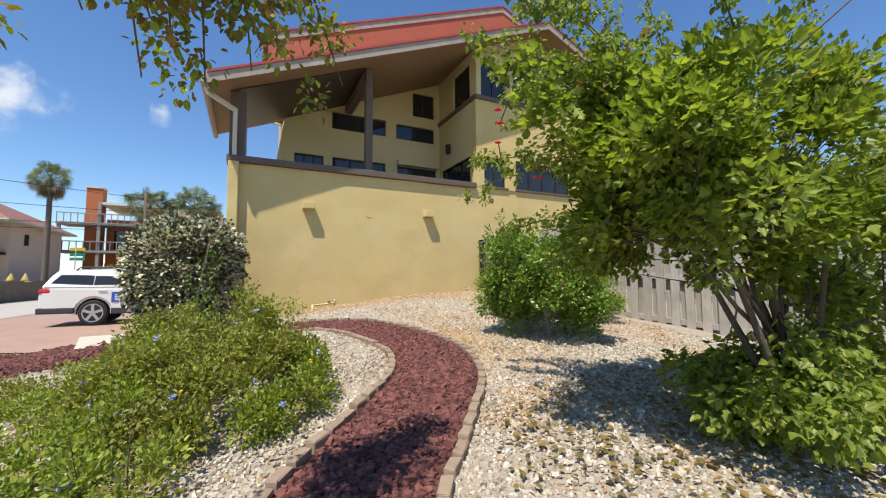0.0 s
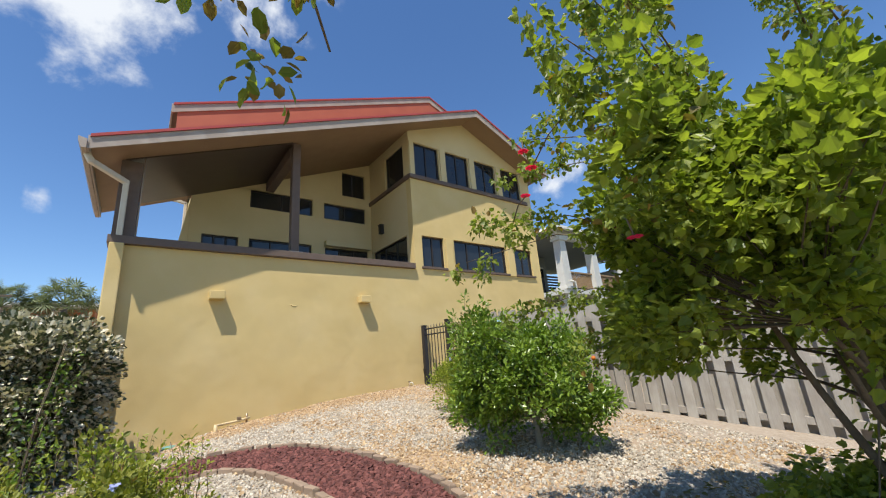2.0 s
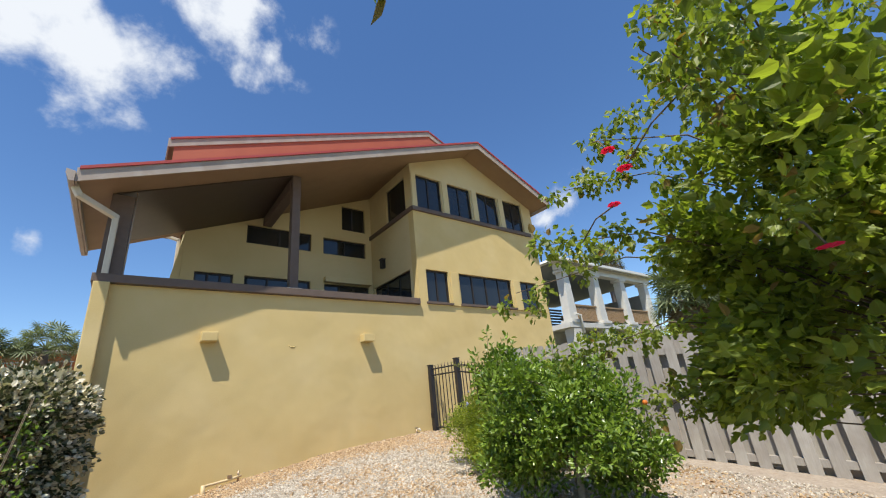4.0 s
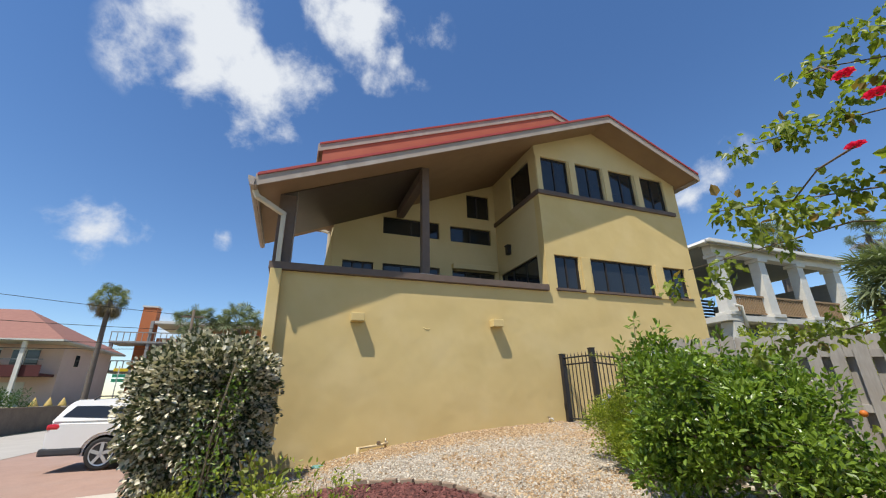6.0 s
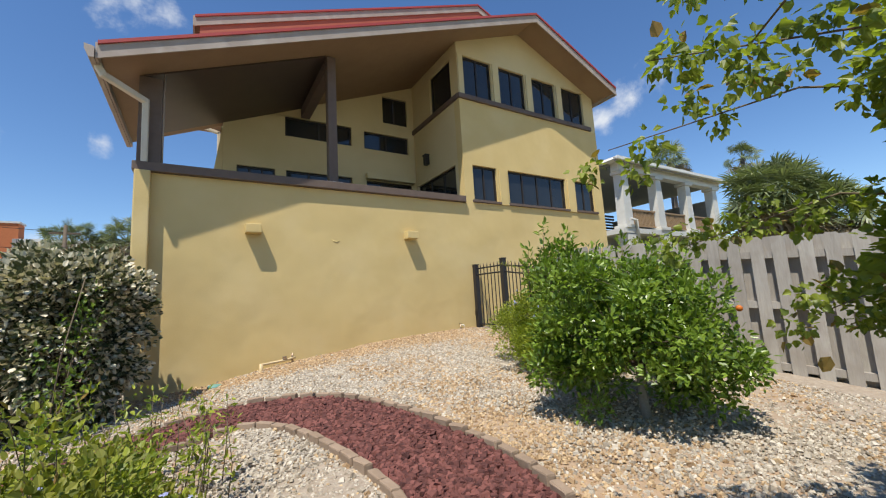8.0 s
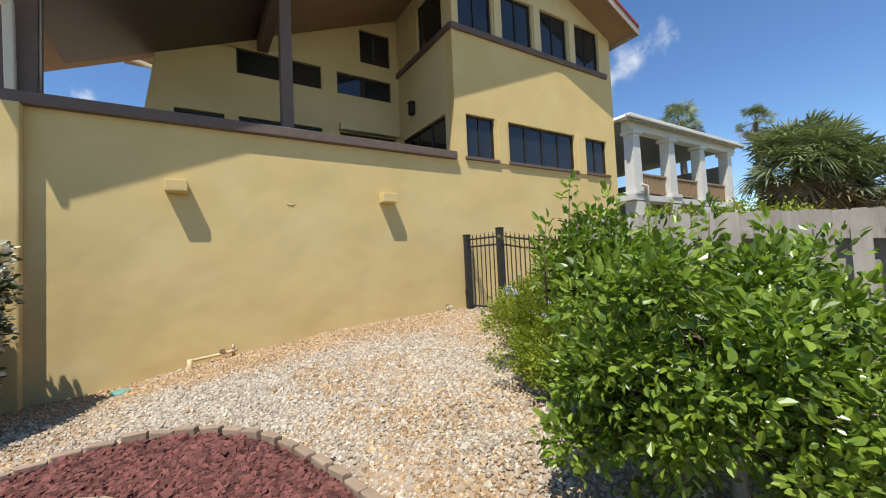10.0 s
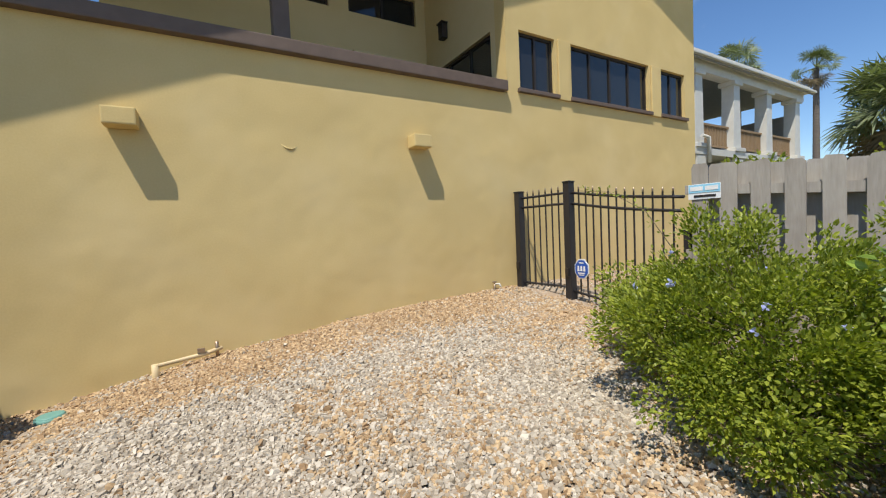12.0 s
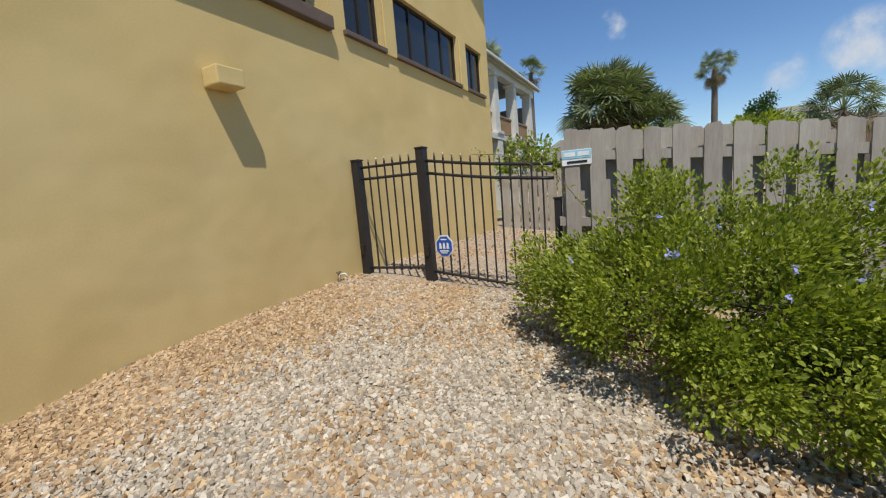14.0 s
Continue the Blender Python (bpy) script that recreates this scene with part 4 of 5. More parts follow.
def hibiscus():
    rng = np.random.default_rng(11)
    at = (2.85, 2.15, ground_z(2.85, 2.15))
    t = thing("hibiscus_tree", at, "large bushy hibiscus with broad green leaves and crimson flowers", "shrub")
    pts = np.concatenate([
        crown_points(rng, 180, (2.6, 2.05, 2.15), (1.2, 0.95, 1.2), 0.35, -1, 0.6),
        crown_points(rng, 80, (1.65, 2.25, 2.35), (0.8, 0.5, 0.6), 0.3, -1, 0.5),
        crown_points(rng, 62, (1.85, 2.92, 2.4), (0.55, 0.42, 0.85), 0.3, -1, 0.5),
        crown_points(rng, 45, (2.7, 2.9, 2.2), (0.6, 0.5, 0.75), 0.35, -1, 0.5),
        crown_points(rng, 110, (3.6, 2.05, 1.6), (0.95, 1.0, 1.2), 0.35, -1, 0.6),
        crown_points(rng, 26, (2.3, 3.2, 1.8), (0.45, 0.35, 0.28), 0.3, -1, 0.5),
        crown_points(rng, 150, (2.75, 2.15, 0.72), (1.0, 0.9, 0.34), 0.2),
    ])
    # the crown is open between the hanging upper boughs and the low skirt
    bare = (pts[:, 2] < 1.5) & (pts[:, 2] > 0.95) & (pts[:, 1] - 0.74 > 0.50 * (pts[:, 0] + 0.56))
    pts = gather(pts[(pts[:, 2] > 0.45) & ~bare], rng, 95, 0.45)
    loc = shift(pts, at)
    for k, (u, v) in enumerate(((-0.75, 0.15), (-0.5, 0.55), (0.1, -0.2), (0.55, 0.1), (-0.2, 0.3))):
        part("stem", tube([(0.05 * u, 0.05 * v, -0.1), (0.28 * u, 0.28 * v, 0.42), (0.62 * u, 0.62 * v, 1.0), (u, v, 1.75)], [0.032, 0.026, 0.019, 0.010], 8), M_BARK, t)
    twigs("limb", (-0.1, 0.05, 0.6), loc[::3], M_BARK, rng, 16, 0.022, t)
    foliage("foliage", loc, 0.17, 44, 0.060, M_LEAF_HIB, t, rng, (0, 0, 1.2), 1.15, 0.4, 0.7, lobed=True)
    foliage("young_foliage", loc[::2], 0.19, 34, 0.040, M_LEAF_HIB, t, rng, (0, 0, 1.2), 1.0, 0.2, 0.9, lobed=True)
    # slender arching sprays at the crown's edge
    spray = []
    for root, tip in (((2.1, 2.7, 2.2), (1.12, 3.62, 2.52)), ((2.2, 2.8, 2.3), (1.35, 3.95, 2.38)), ((2.4, 2.9, 2.0), (1.75, 3.9, 1.98)), ((2.0, 2.6, 2.6), (1.2, 3.15, 2.9)),
                      ((1.9, 2.3, 2.2), (1.02, 2.62, 2.22)), ((1.9, 2.3, 2.6), (1.08, 2.6, 2.78)), ((2.3, 2.8, 2.7), (1.55, 3.6, 2.95)), ((2.3, 2.9, 1.7), (2.0, 3.6, 1.65)),
                      ((1.9, 2.5, 2.5), (0.55, 2.5, 2.8)), ((1.8, 2.6, 2.6), (0.72, 2.66, 2.72)), ((1.9, 2.4, 2.7), (0.66, 2.36, 3.02)), ((1.9, 2.7, 2.7), (0.9, 2.78, 2.95)), ((1.9, 2.5, 2.8), (0.8, 2.5, 3.15)),
                      ((1.95, 2.6, 2.8), (1.55, 2.8, 3.7)), ((2.2, 2.5, 2.9), (2.1, 2.8, 4.1)), ((2.4, 1.9, 3.3), (2.0, 2.1, 4.1)), ((2.9, 2.0, 3.4), (2.9, 2.2, 4.3)), ((2.0, 2.0, 3.0), (1.5, 2.0, 3.5))):
        a, b = Vector(root) - Vector(at), Vector(tip) - Vector(at)
        mid = a.lerp(b, 0.55) + Vector((0, 0, 0.14))
        part("branch", tube([tuple(a), tuple(mid), tuple(b)], [0.006, 0.004, 0.002], 5), M_TWIG, t)
        for k in range(14):
            q = a.lerp(mid, k / 7) if k < 7 else mid.lerp(b, (k - 6) / 7)
            spray.append(tuple(q + Vector(rng.normal(0, 0.045, 3))))
    foliage("spray_foliage", np.array(spray), 0.075, 34, 0.036, M_LEAF_HIB, t, rng, None, 1.15, 0.8, 1.0, lobed=True)
    foliage("spray_foliage", np.array(spray)[::3], 0.08, 3, 0.05, M_LEAF_BRN, t, rng, None, 1.3, 0.45)
    loc = np.concatenate([loc, np.array(spray)])
    sel = loc[rng.choice(len(loc), 40, replace=False)]
    foliage("yellowing_leaves", sel, 0.2, 4, 0.065, M_LEAF_BRN, t, rng, None, 1.2, 0.4, label="a few yellow-brown dying leaves")
    # blossoms on the outer twigs
    for x, y, z, r in ((1.02, 3.05, 2.72, 0.033), (1.0, 3.0, 2.60, 0.035), (0.95, 2.55, 2.1, 0.035), (2.0, 1.2, 2.95, 0.04), (2.5, 1.3, 3.0, 0.04), (1.05, 3.1, 2.5, 0.03)):
        c = np.array((x, y, z)) - np.array(at)
        n = 7
        w = np.stack([np.cos(np.arange(n) * 0.9), np.sin(np.arange(n) * 0.9), 0.2 * np.ones(n)], -1)
        leaves("blossom", np.repeat(c[None], n, 0), w, np.full(n, r * 0.95), M_PINKFLOWER, t, rng, 1.9, 0.2, "crimson hibiscus blossom")
        q = min(loc, key=lambda p: np.linalg.norm(p - c))
        part("flower_stalk", tube([tuple(q), tuple((q + c) / 2 + (0, 0, 0.03)), tuple(c)], 0.004, 4), M_TWIG, t)


def citrus():
    rng = np.random.default_rng(12)
    at = (3.3, 5.20, ground_z(3.3, 5.2))
    t = thing("orange_tree", at, "small orange tree with glossy green leaves and a few fruits", "tree")
    pts = np.concatenate([crown_points(rng, 220, (3.25, 5.22, 1.48), (0.84, 0.84, 0.72), 0.45, -0.6, 0.45),
                          crown_points(rng, 55, (3.18, 5.85, 1.9), (0.36, 0.38, 0.52), 0.35, -1, 0.5),
                          crown_points(rng, 55, (3.64, 4.88, 1.12), (0.5, 0.45, 0.42), 0.4, -0.9, 0.5),
                          crown_points(rng, 60, (2.9, 5.65, 1.25), (0.45, 0.45, 0.5), 0.4, -0.9, 0.5)])
    pts = gather(pts, rng, 85, 0.40)
    loc = shift(pts, at)
    bm = bmesh.new()
    add_tube(bm, [(0.02, 0, -0.1), (0, 0.02, 0.15), (-0.03, 0, 0.4), (0, 0, 0.7)], [0.05, 0.04, 0.036, 0.03], 9)
    add_tube(bm, [(0, 0.02, 0.15), (0.2, 0.1, 0.6)], [0.03, 0.02], 7)
    part("trunk", bm, M_PALEBARK, t, "pale grey trunk")
    twigs("limb", (0, 0, 0.45), loc, M_BARK, rng, 14, 0.02, t)
    foliage("foliage", loc, 0.16, 58, 0.057, M_LEAF_CIT, t, rng, None, 1.0, 0.05, 0.9)
    # upright new shoots at the crown's top
    tips = []
    for u, v, w, h in ((-0.28, 0.78, 1.55, 0.32), (-0.1, 0.62, 1.60, 0.18), (0.05, 0.1, 1.38, 0.22), (0.25, -0.1, 1.30, 0.2), (-0.5, 0.8, 1.40, 0.2), (0.5, -0.2, 1.05, 0.2), (-0.15, 0.55, 1.42, 0.2)):
        part("shoot", tube([(u, v, w - 0.35), (u, v, w), (u + 0.03, v, w + h)], [0.007, 0.005, 0.002], 5), M_TWIG, t)
        tips += [(u + 0.03 * q, v, w + h * q) for q in (-0.4, 0.0, 0.35, 0.7, 1.0)]
    foliage("shoot_foliage", np.array(tips), 0.06, 9, 0.07, M_LEAF_CIT, t, rng, None, 0.8, -0.4, 0.6)
    for x, y, z in ((3.42, 4.42, 1.62),):
        bm = bmesh.new()
        bmesh.ops.create_icosphere(bm, subdivisions=2, radius=0.025, matrix=Matrix.Translation(Vector((x, y, z)) - Vector(at)))
        for f in bm.faces:
            f.smooth = True
        part("fruit", bm, M_FRUIT, t, "ripe orange fruit")


def plumbago():
    rng = np.random.default_rng(13)
    at = (4.45, 7.25, ground_z(4.45, 7.25))
    t = thing("plumbago_shrub", at, "sprawling light green plumbago shrub with pale blue flowers", "shrub")
    pts = np.concatenate([crown_points(rng, 200, (4.5, 7.2, 1.28), (0.88, 1.25, 0.80), 0.55, -0.6, 0.4),
                          crown_points(rng, 70, (4.72, 7.95, 1.12), (0.5, 0.52, 0.55), 0.5, -0.7),
                          crown_points(rng, 80, (4.75, 6.2, 1.35), (0.9, 0.9, 0.85), 0.5, -0.6, 0.3), crown_points(rng, 135, (3.85, 6.7, 1.06), (0.60, 0.9, 0.56), 0.5, -0.9, 0.5)])
    pts = gather(pts[pts[:, 2] > 0.16 + np.array([ground_z(q[0], q[1]) for q in pts])], rng, 130, 0.38)
    loc = shift(pts, at)
    twigs("stem", (0, 0, -0.05), loc, M_TWIG, rng, 24, 0.014, t)
    foliage("foliage", loc, 0.15, 170, 0.033, M_LEAF_PLU, t, rng, (0, 0, 0.4), 1.05, -0.05, 0.8)
    sel = loc[loc[:, 2] > 0.3][::11]
    for c in sel:
        c = c + np.array((-0.03, 0, 0.16))
        n = 9
        leaves("flower_head", c[None] + rng.normal(0, 0.006, (n, 3)), rng.normal(0, 1, (n, 3)), np.full(n, 0.022), M_BLUEFLOWER, t, rng, 1.8, 0.3, "pale blue flower cluster")
    # long arching shoot towards the wall
    run = [(0.2, 0.5, 0.9), (0.25, 0.85, 1.35), (0.3, 1.25, 1.55), (0.3, 1.6, 1.6)]
    part("shoot", tube(run, [0.004, 0.003, 0.003, 0.002], 5), M_TWIG, t)
    pts = [tuple(Vector(run[i]).lerp(Vector(run[i + 1]), k / 4)) for i in range(3) for k in range(4)]
    foliage("shoot_foliage", np.array(pts), 0.05, 6, 0.036, M_LEAF_PLU, t, rng, None, 1.0, 0.1)


def silver_bush():
    rng = np.random.default_rng(14)
    at = (-1.6, 9.75, ground_z(-1.6, 9.75))
    t = thing("silverthorn_bush", at, "tall rounded silvery green silverthorn bush beside the wall", "bush")
    pts = np.concatenate([crown_points(rng, 340, (-1.6, 9.75, 1.45), (0.90, 0.92, 1.12), 0.72, -0.9, 0.16), crown_points(rng, 260, (-1.6, 9.75, 1.88), (1.0, 1.0, 0.84), 0.72, -0.45, 0.14)])
    pts = gather(pts, rng, 190, 0.3)
    loc = shift(pts, at)
    twigs("stem", (0, 0, -0.05), loc[::3], M_BARK, rng, 18, 0.028, t)
    foliage("foliage", loc, 0.17, 60, 0.068, M_LEAF_SIL, t, rng, (0, 0, 1.2), 1.3, 0.25, 0.9)
    v = thing("climbing_vine", (-1.35, 8.55, ground_z(-1.35, 8.55)), "bright green shoots growing up before the silverthorn bush", "vine")
    pv = np.array([(rng.normal(0, 0.13) * (1.2 - z / 2.2) + 0.12 * z, rng.normal(0, 0.12) + 0.22 * z, z) for z in np.linspace(0.05, 1.65, 42)])
    foliage("foliage", pv, 0.12, 13, 0.055, M_LEAF_SPR, v, rng, None, 1.0, 0.05)
    bm = bmesh.new()
    for k in range(5):
        a = rng.normal(0, 0.1, 2)
        add_tube(bm, [(a[0] * 0.3, a[1] * 0.3, -0.05), (a[0] + 0.08, a[1] + 0.2, 0.9), (a[0] + 0.2, a[1] + 0.4, 1.75)], [0.008, 0.006, 0.003], 5)
    part("stem", bm, M_TWIG, v)


def flower_mound():
    rng = np.random.default_rng(15)
    at = (-1.1, 4.9, ground_z(-1.1, 4.9))
    t = thing("flower_bed_shrub", at, "low sprawling mound of yellow-green foliage with blue flowers", "shrub")
    cl = []
    for k in range(640):
        a, r = rng.uniform(0, 2 * math.pi), math.sqrt(rng.random())
        y = 5.15 + 1.6 * r * math.sin(a)
        x = -0.76 - 0.22 * (y - 4.4) + 1.0 * r * math.cos(a)
        h = 0.98 * (1 - r * r) ** 0.5 * (0.66 + 0.8 * noise.noise((x * 1.7, y * 1.7, 3))) * (0.45 + 0.55 * ease(-2.0, -1.0, x))
        cl.append((x, y, ground_z(x, y) + max(0.04, h * rng.uniform(0.55, 1.05))))
    for k in range(330):
        x, y = rng.uniform(-4.2, -1.2), rng.uniform(3.0, 6.8)
        h = 0.18 * (0.6 + 0.7 * noise.noise((x * 1.5, y * 1.5, 7)))
        cl.append((x, y, ground_z(x, y) + max(0.04, h * rng.uniform(0.3, 1))))
    for k in range(120):
        x, y = rng.uniform(-2.5, -0.88), rng.uniform(2.55, 3.9)
        h = 0.36 * (0.7 + 0.7 * noise.noise((x * 1.9, y * 1.9, 7)))
        cl.append((x, y, ground_z(x, y) + max(0.04, h * rng.uniform(0.4, 1))))
    loc = gather(shift(cl, at), rng, 300, 0.35)
    lump = np.array([noise.noise((p[0] * 1.4, p[1] * 1.4, 5)) for p in loc]) > -0.1
    foliage("foliage", loc[lump], 0.13, 70, 0.036, M_LEAF_MND, t, rng, None, 1.1, -0.05, 0.9)
    foliage("dark_foliage", loc[~lump], 0.13, 70, 0.035, M_LEAF_PLU, t, rng, None, 1.1, -0.05, 0.9)
    foliage("dry_foliage", loc[::6], 0.16, 5, 0.04, M_LEAF_BRN, t, rng, None, 0.5, -0.3, 1.1, label="dry brown stalks and leaves")
    bm = bmesh.new()
    for p in loc[::4]:
        q = Vector(p) + Vector(rng.normal(0, 0.06, 3))
        g = ground_z(at[0] + q.x, at[1] + q.y) - at[2]
        add_tube(bm, [(q.x * 0.97, q.y * 0.97, g - 0.02), tuple(q.lerp(Vector((q.x, q.y, g)), 0.4)), (q.x + rng.normal(0, 0.04), q.y + rng.normal(0, 0.04), q.z + 0.13)], [0.004, 0.003, 0.002], 3, caps=False)
    tagged(part("stalk_tangle", bm, M_TWIG, t), kind="stuff")
    for k, p in enumerate(loc[::26]):
        m = M_BLUEFLOWER if k % 4 else M_YELLOWFLOWER
        n = 12 if k % 4 else 7
        s = 0.023 if k % 4 else 0.016
        c = p + np.array((0, 0, 0.14))
        leaves("flower_head", c[None] + rng.normal(0, 0.008, (n, 3)), rng.normal(0, 1, (n, 3)), np.full(n, s), m, t, rng, 1.8, 0.3)
    # tall thin weeds between the mound and the path
    w = thing("tall_weed", (-0.35, 6.55, ground_z(-0.35, 6.55)), "thin tall weeds with sparse leaves beside the path", "weed")
    bm, pts = bmesh.new(), []
    for k in range(44):
        x, y = rng.uniform(-0.9, 0.45), rng.uniform(-0.9, 0.35)
        h = rng.uniform(0.25, 0.75)
        g = ground_z(-0.35 + x, 6.55 + y) - ground_z(-0.35, 6.55)
        add_tube(bm, [(x, y, g - 0.02), (x + 0.03, y, g + h * 0.5), (x + rng.normal(0, 0.06), y, g + h)], [0.005, 0.004, 0.002], 4)
        pts += [(x + 0.03 * s, y, g + h * s) for s in np.linspace(0.25, 1, 6)]
    tagged(part("stalk_tangle", bm, M_TWIG, w), kind="stuff")
    foliage("foliage", np.array(pts), 0.05, 5, 0.05, M_LEAF_PLU, w, rng, None, 0.7, 0.1)


def overhead_tree():
    rng = np.random.default_rng(16)
    at = (-3.4, -1.4, ground_z(-3.4, -1.4))
    t = thing("overhanging_tree", at, "tree whose leafy branch with browning leaves hangs over the path", "tree")
    base = Vector(at)
    limb = [Vector((-3.4, -1.4, -0.1)), Vector((-3.3, -1.2, 2.2)), Vector((-2.4, 0.3, 3.9)), Vector((-1.3, 1.8, 3.75)), Vector((-0.6, 2.5, 3.3))]
    part("trunk", tube([tuple(p - base) for p in limb], [0.13, 0.11, 0.06, 0.028, 0.012], 9), M_BARK, t)
    tips = []
    # hanging sprays: where each begins on the limb, and its lower end
    for a, b, n in (((-0.6, 2.5, 3.3), (-0.17, 2.64, 2.46), 10), ((-0.8, 2.3, 3.45), (-0.48, 2.40, 2.48), 9), ((-1.1, 2.0, 3.6), (-0.68, 2.3, 2.50), 8),
                    ((-1.3, 1.8, 3.75), (-0.88, 2.32, 2.40), 10), ((-1.5, 1.6, 3.7), (-1.08, 2.4, 2.42), 9), ((-0.9, 2.2, 3.5), (-0.98, 2.5, 2.52), 8), ((-1.6, 1.5, 3.7), (-1.32, 2.3, 2.36), 9), ((-1.7, 1.4, 3.7), (-1.22, 2.15, 2.5), 9),
                    ((-0.8, 2.3, 3.45), (-0.74, 2.58, 2.33), 10), ((-1.1, 2.0, 3.6), (-0.95, 2.58, 2.30), 10), ((-0.7, 2.4, 3.4), (-0.57, 2.55, 2.40), 9), ((-0.9, 2.2, 3.5), (-0.84, 2.45, 2.38), 9)):
        a, b = Vector(a) - base, Vector(b) - base
        mid = a.lerp(b, 0.5) + Vector((0, 0, 0.12))
        part("branch", tube([tuple(a), tuple(mid), tuple(b)], [0.010, 0.007, 0.003], 5), M_TWIG, t)
        tips += [tuple(a.lerp(b, 0.25 + 0.75 * k / n) + Vector(rng.normal(0, 0.08, 3))) for k in range(n)]
    foliage("foliage", np.array(tips), 0.11, 20, 0.042, M_LEAF_HIB, t, rng, None, 1.1, 0.8)
    foliage("browning_leaves", np.array(tips), 0.10, 22, 0.038, M_LEAF_BRN, t, rng, None, 1.2, 0.6, label="brown and yellow dying leaves")
    up = crown_points(rng, 60, (-2.6, -0.4, 4.6), (1.4, 1.4, 0.9), 0.4) - np.array(at)
    twigs("limb", tuple(limb[2] - base), up, M_BARK, rng, 8, 0.03, t)
    foliage("foliage", up, 0.25, 24, 0.07, M_LEAF_HIB, t, rng, None, 1.3, 0.3)


def leaf_litter():
    rng = np.random.default_rng(17)
    n = 1500
    a, r = rng.uniform(0, 2 * math.pi, n), 2.0 * np.sqrt(rng.random(n))
    x, y = 2.6 + r * np.cos(a), 2.1 + 0.8 * r * np.sin(a)
    p = np.stack([x, y, np.array([ground_z(u, v) for u, v in zip(x, y)]) + 0.035], -1)
    w = np.stack([np.cos(a * 7), np.sin(a * 7), rng.normal(0, 0.15, n)], -1)
    ob = leaves("leaf_litter", p, w, rng.uniform(0.03, 0.07, n), M_LEAF_BRN, None, rng, 1.2, 0.3)
    tagged(ob, "scattered dry brown leaves on gravel under the hibiscus", "leaf litter", kind="stuff")


leaf_litter()
hibiscus()
citrus()
plumbago()
silver_bush()
flower_mound()
overhead_tree()


def fan_palm(name, x, y, z0, z1, crown, n, label, dead=0.3, seed=1, trunk=0.16, lean=0.0, blade=0.048):
    """A fan palm: trunk, green fronds of folded leaflets, and a skirt of dry ones."""
    rng = np.random.default_rng(seed)
    t = thing(name, (x, y, z0), label, "palm tree")
    h = z1 - z0
    if h > 0.8:
        pts = [(lean * (k / 8) ** 2, 0, h * k / 8) for k in range(9)]
        part("trunk", tube(pts, [trunk * (1.25 - 0.4 * k / 8) for k in range(9)], 10), M_PALMTRUNK, t)

    def fronds(nm, count, lo, hi, material):
        vs, fs = [], []
        for k in range(count):
            a, e = rng.uniform(0, 2 * math.pi), rng.uniform(lo, hi)
            d = np.array((math.cos(a) * math.cos(e), math.sin(a) * math.cos(e), math.sin(e)))
            s = np.cross(d, (0, 0, 1.0)); s /= np.linalg.norm(s) + 1e-9
            u = np.cross(s, d)
            stem = crown * rng.uniform(0.45, 0.78)
            b = np.array((lean, 0, h)) + d * stem
            # the blade nods from its stalk and turns a little about it
            nod, roll = rng.uniform(-0.2, 0.7), rng.normal(0, 0.6)
            s, u = s * math.cos(roll) + u * math.sin(roll), u * math.cos(roll) - s * math.sin(roll)
            d, u = d * math.cos(nod) - u * math.sin(nod), u * math.cos(nod) + d * math.sin(nod)
            o = len(vs)
            w = 0.02 * crown
            vs += [tuple(np.array((lean, 0, h)) + s * w), tuple(np.array((lean, 0, h)) - s * w), tuple(b - s * w * 0.5), tuple(b + s * w * 0.5)]
            fs.append((o, o + 1, o + 2, o + 3))
            m = 22
            L = crown * rng.uniform(0.33, 0.46)
            for j in range(m):
                g = (j / (m - 1) - 0.5) * 4.0
                way = d * math.cos(g) + s * math.sin(g) + u * 0.12 * ((j % 2) * 2 - 1)
                side = -d * math.sin(g) + s * math.cos(g)
                q = b + way * L * 0.55
                tip = b + way * L + np.array((0, 0, -0.5 * L * rng.uniform(0.05, 0.6)))
                o = len(vs)
                vs += [tuple(b), tuple(q + side * L * blade), tuple(tip), tuple(q - side * L * blade)]
                fs.append((o, o + 1, o + 2, o + 3))
        sheet_from(nm, vs, fs, material, t, "dry brown hanging fronds" if material is M_PALMDEAD else "")
    fronds("fronds", n, -0.35, 1.45, M_PALM)
    if dead:
        fronds("dry_fronds", int(n * dead), -1.25, -0.4, M_PALMDEAD)
    return t


fan_palm("street_palm", -15.4, 44.0, 0.2, 9.9, 1.6, 40, "tall slim fan palm by the street", 0.7, 2, 0.19)
fan_palm("palm", -8.2, 41.8, 0.2, 7.6, 2.0, 44, "fan palm behind the silverthorn bush", 0.3, 3, 0.25)
fan_palm("palm", -5.0, 42.3, 0.2, 7.9, 2.1, 44, "fan palm beyond the street", 0.3, 4, 0.25)
fan_palm("sabal_palm", 18.6, 9.1, 1.1, 4.75, 1.95, 90, "broad shaggy sabal palm behind the fence", 0.7, 5, 0.25, 0.0, 0.05)
fan_palm("sabal_palm", 19.8, 7.9, 1.1, 4.1, 1.75, 70, "shaggy sabal palm behind the fence", 0.7, 25, 0.25, 0.0, 0.05)
fan_palm("palm", 27.5, 17.2, 1.0, 10.4, 1.6, 34, "palm rising behind the white porch", 0.5, 6, 0.2)
fan_palm("palm", 40.2, 17.6, 1.0, 12.7, 1.5, 30, "tall slim palm in the distance", 0.3, 7, 0.2)
fan_palm("palm", 36.5, 3.7, 1.0, 9.2, 1.4, 32, "tall slim palm in the distance", 0.4, 8, 0.2)
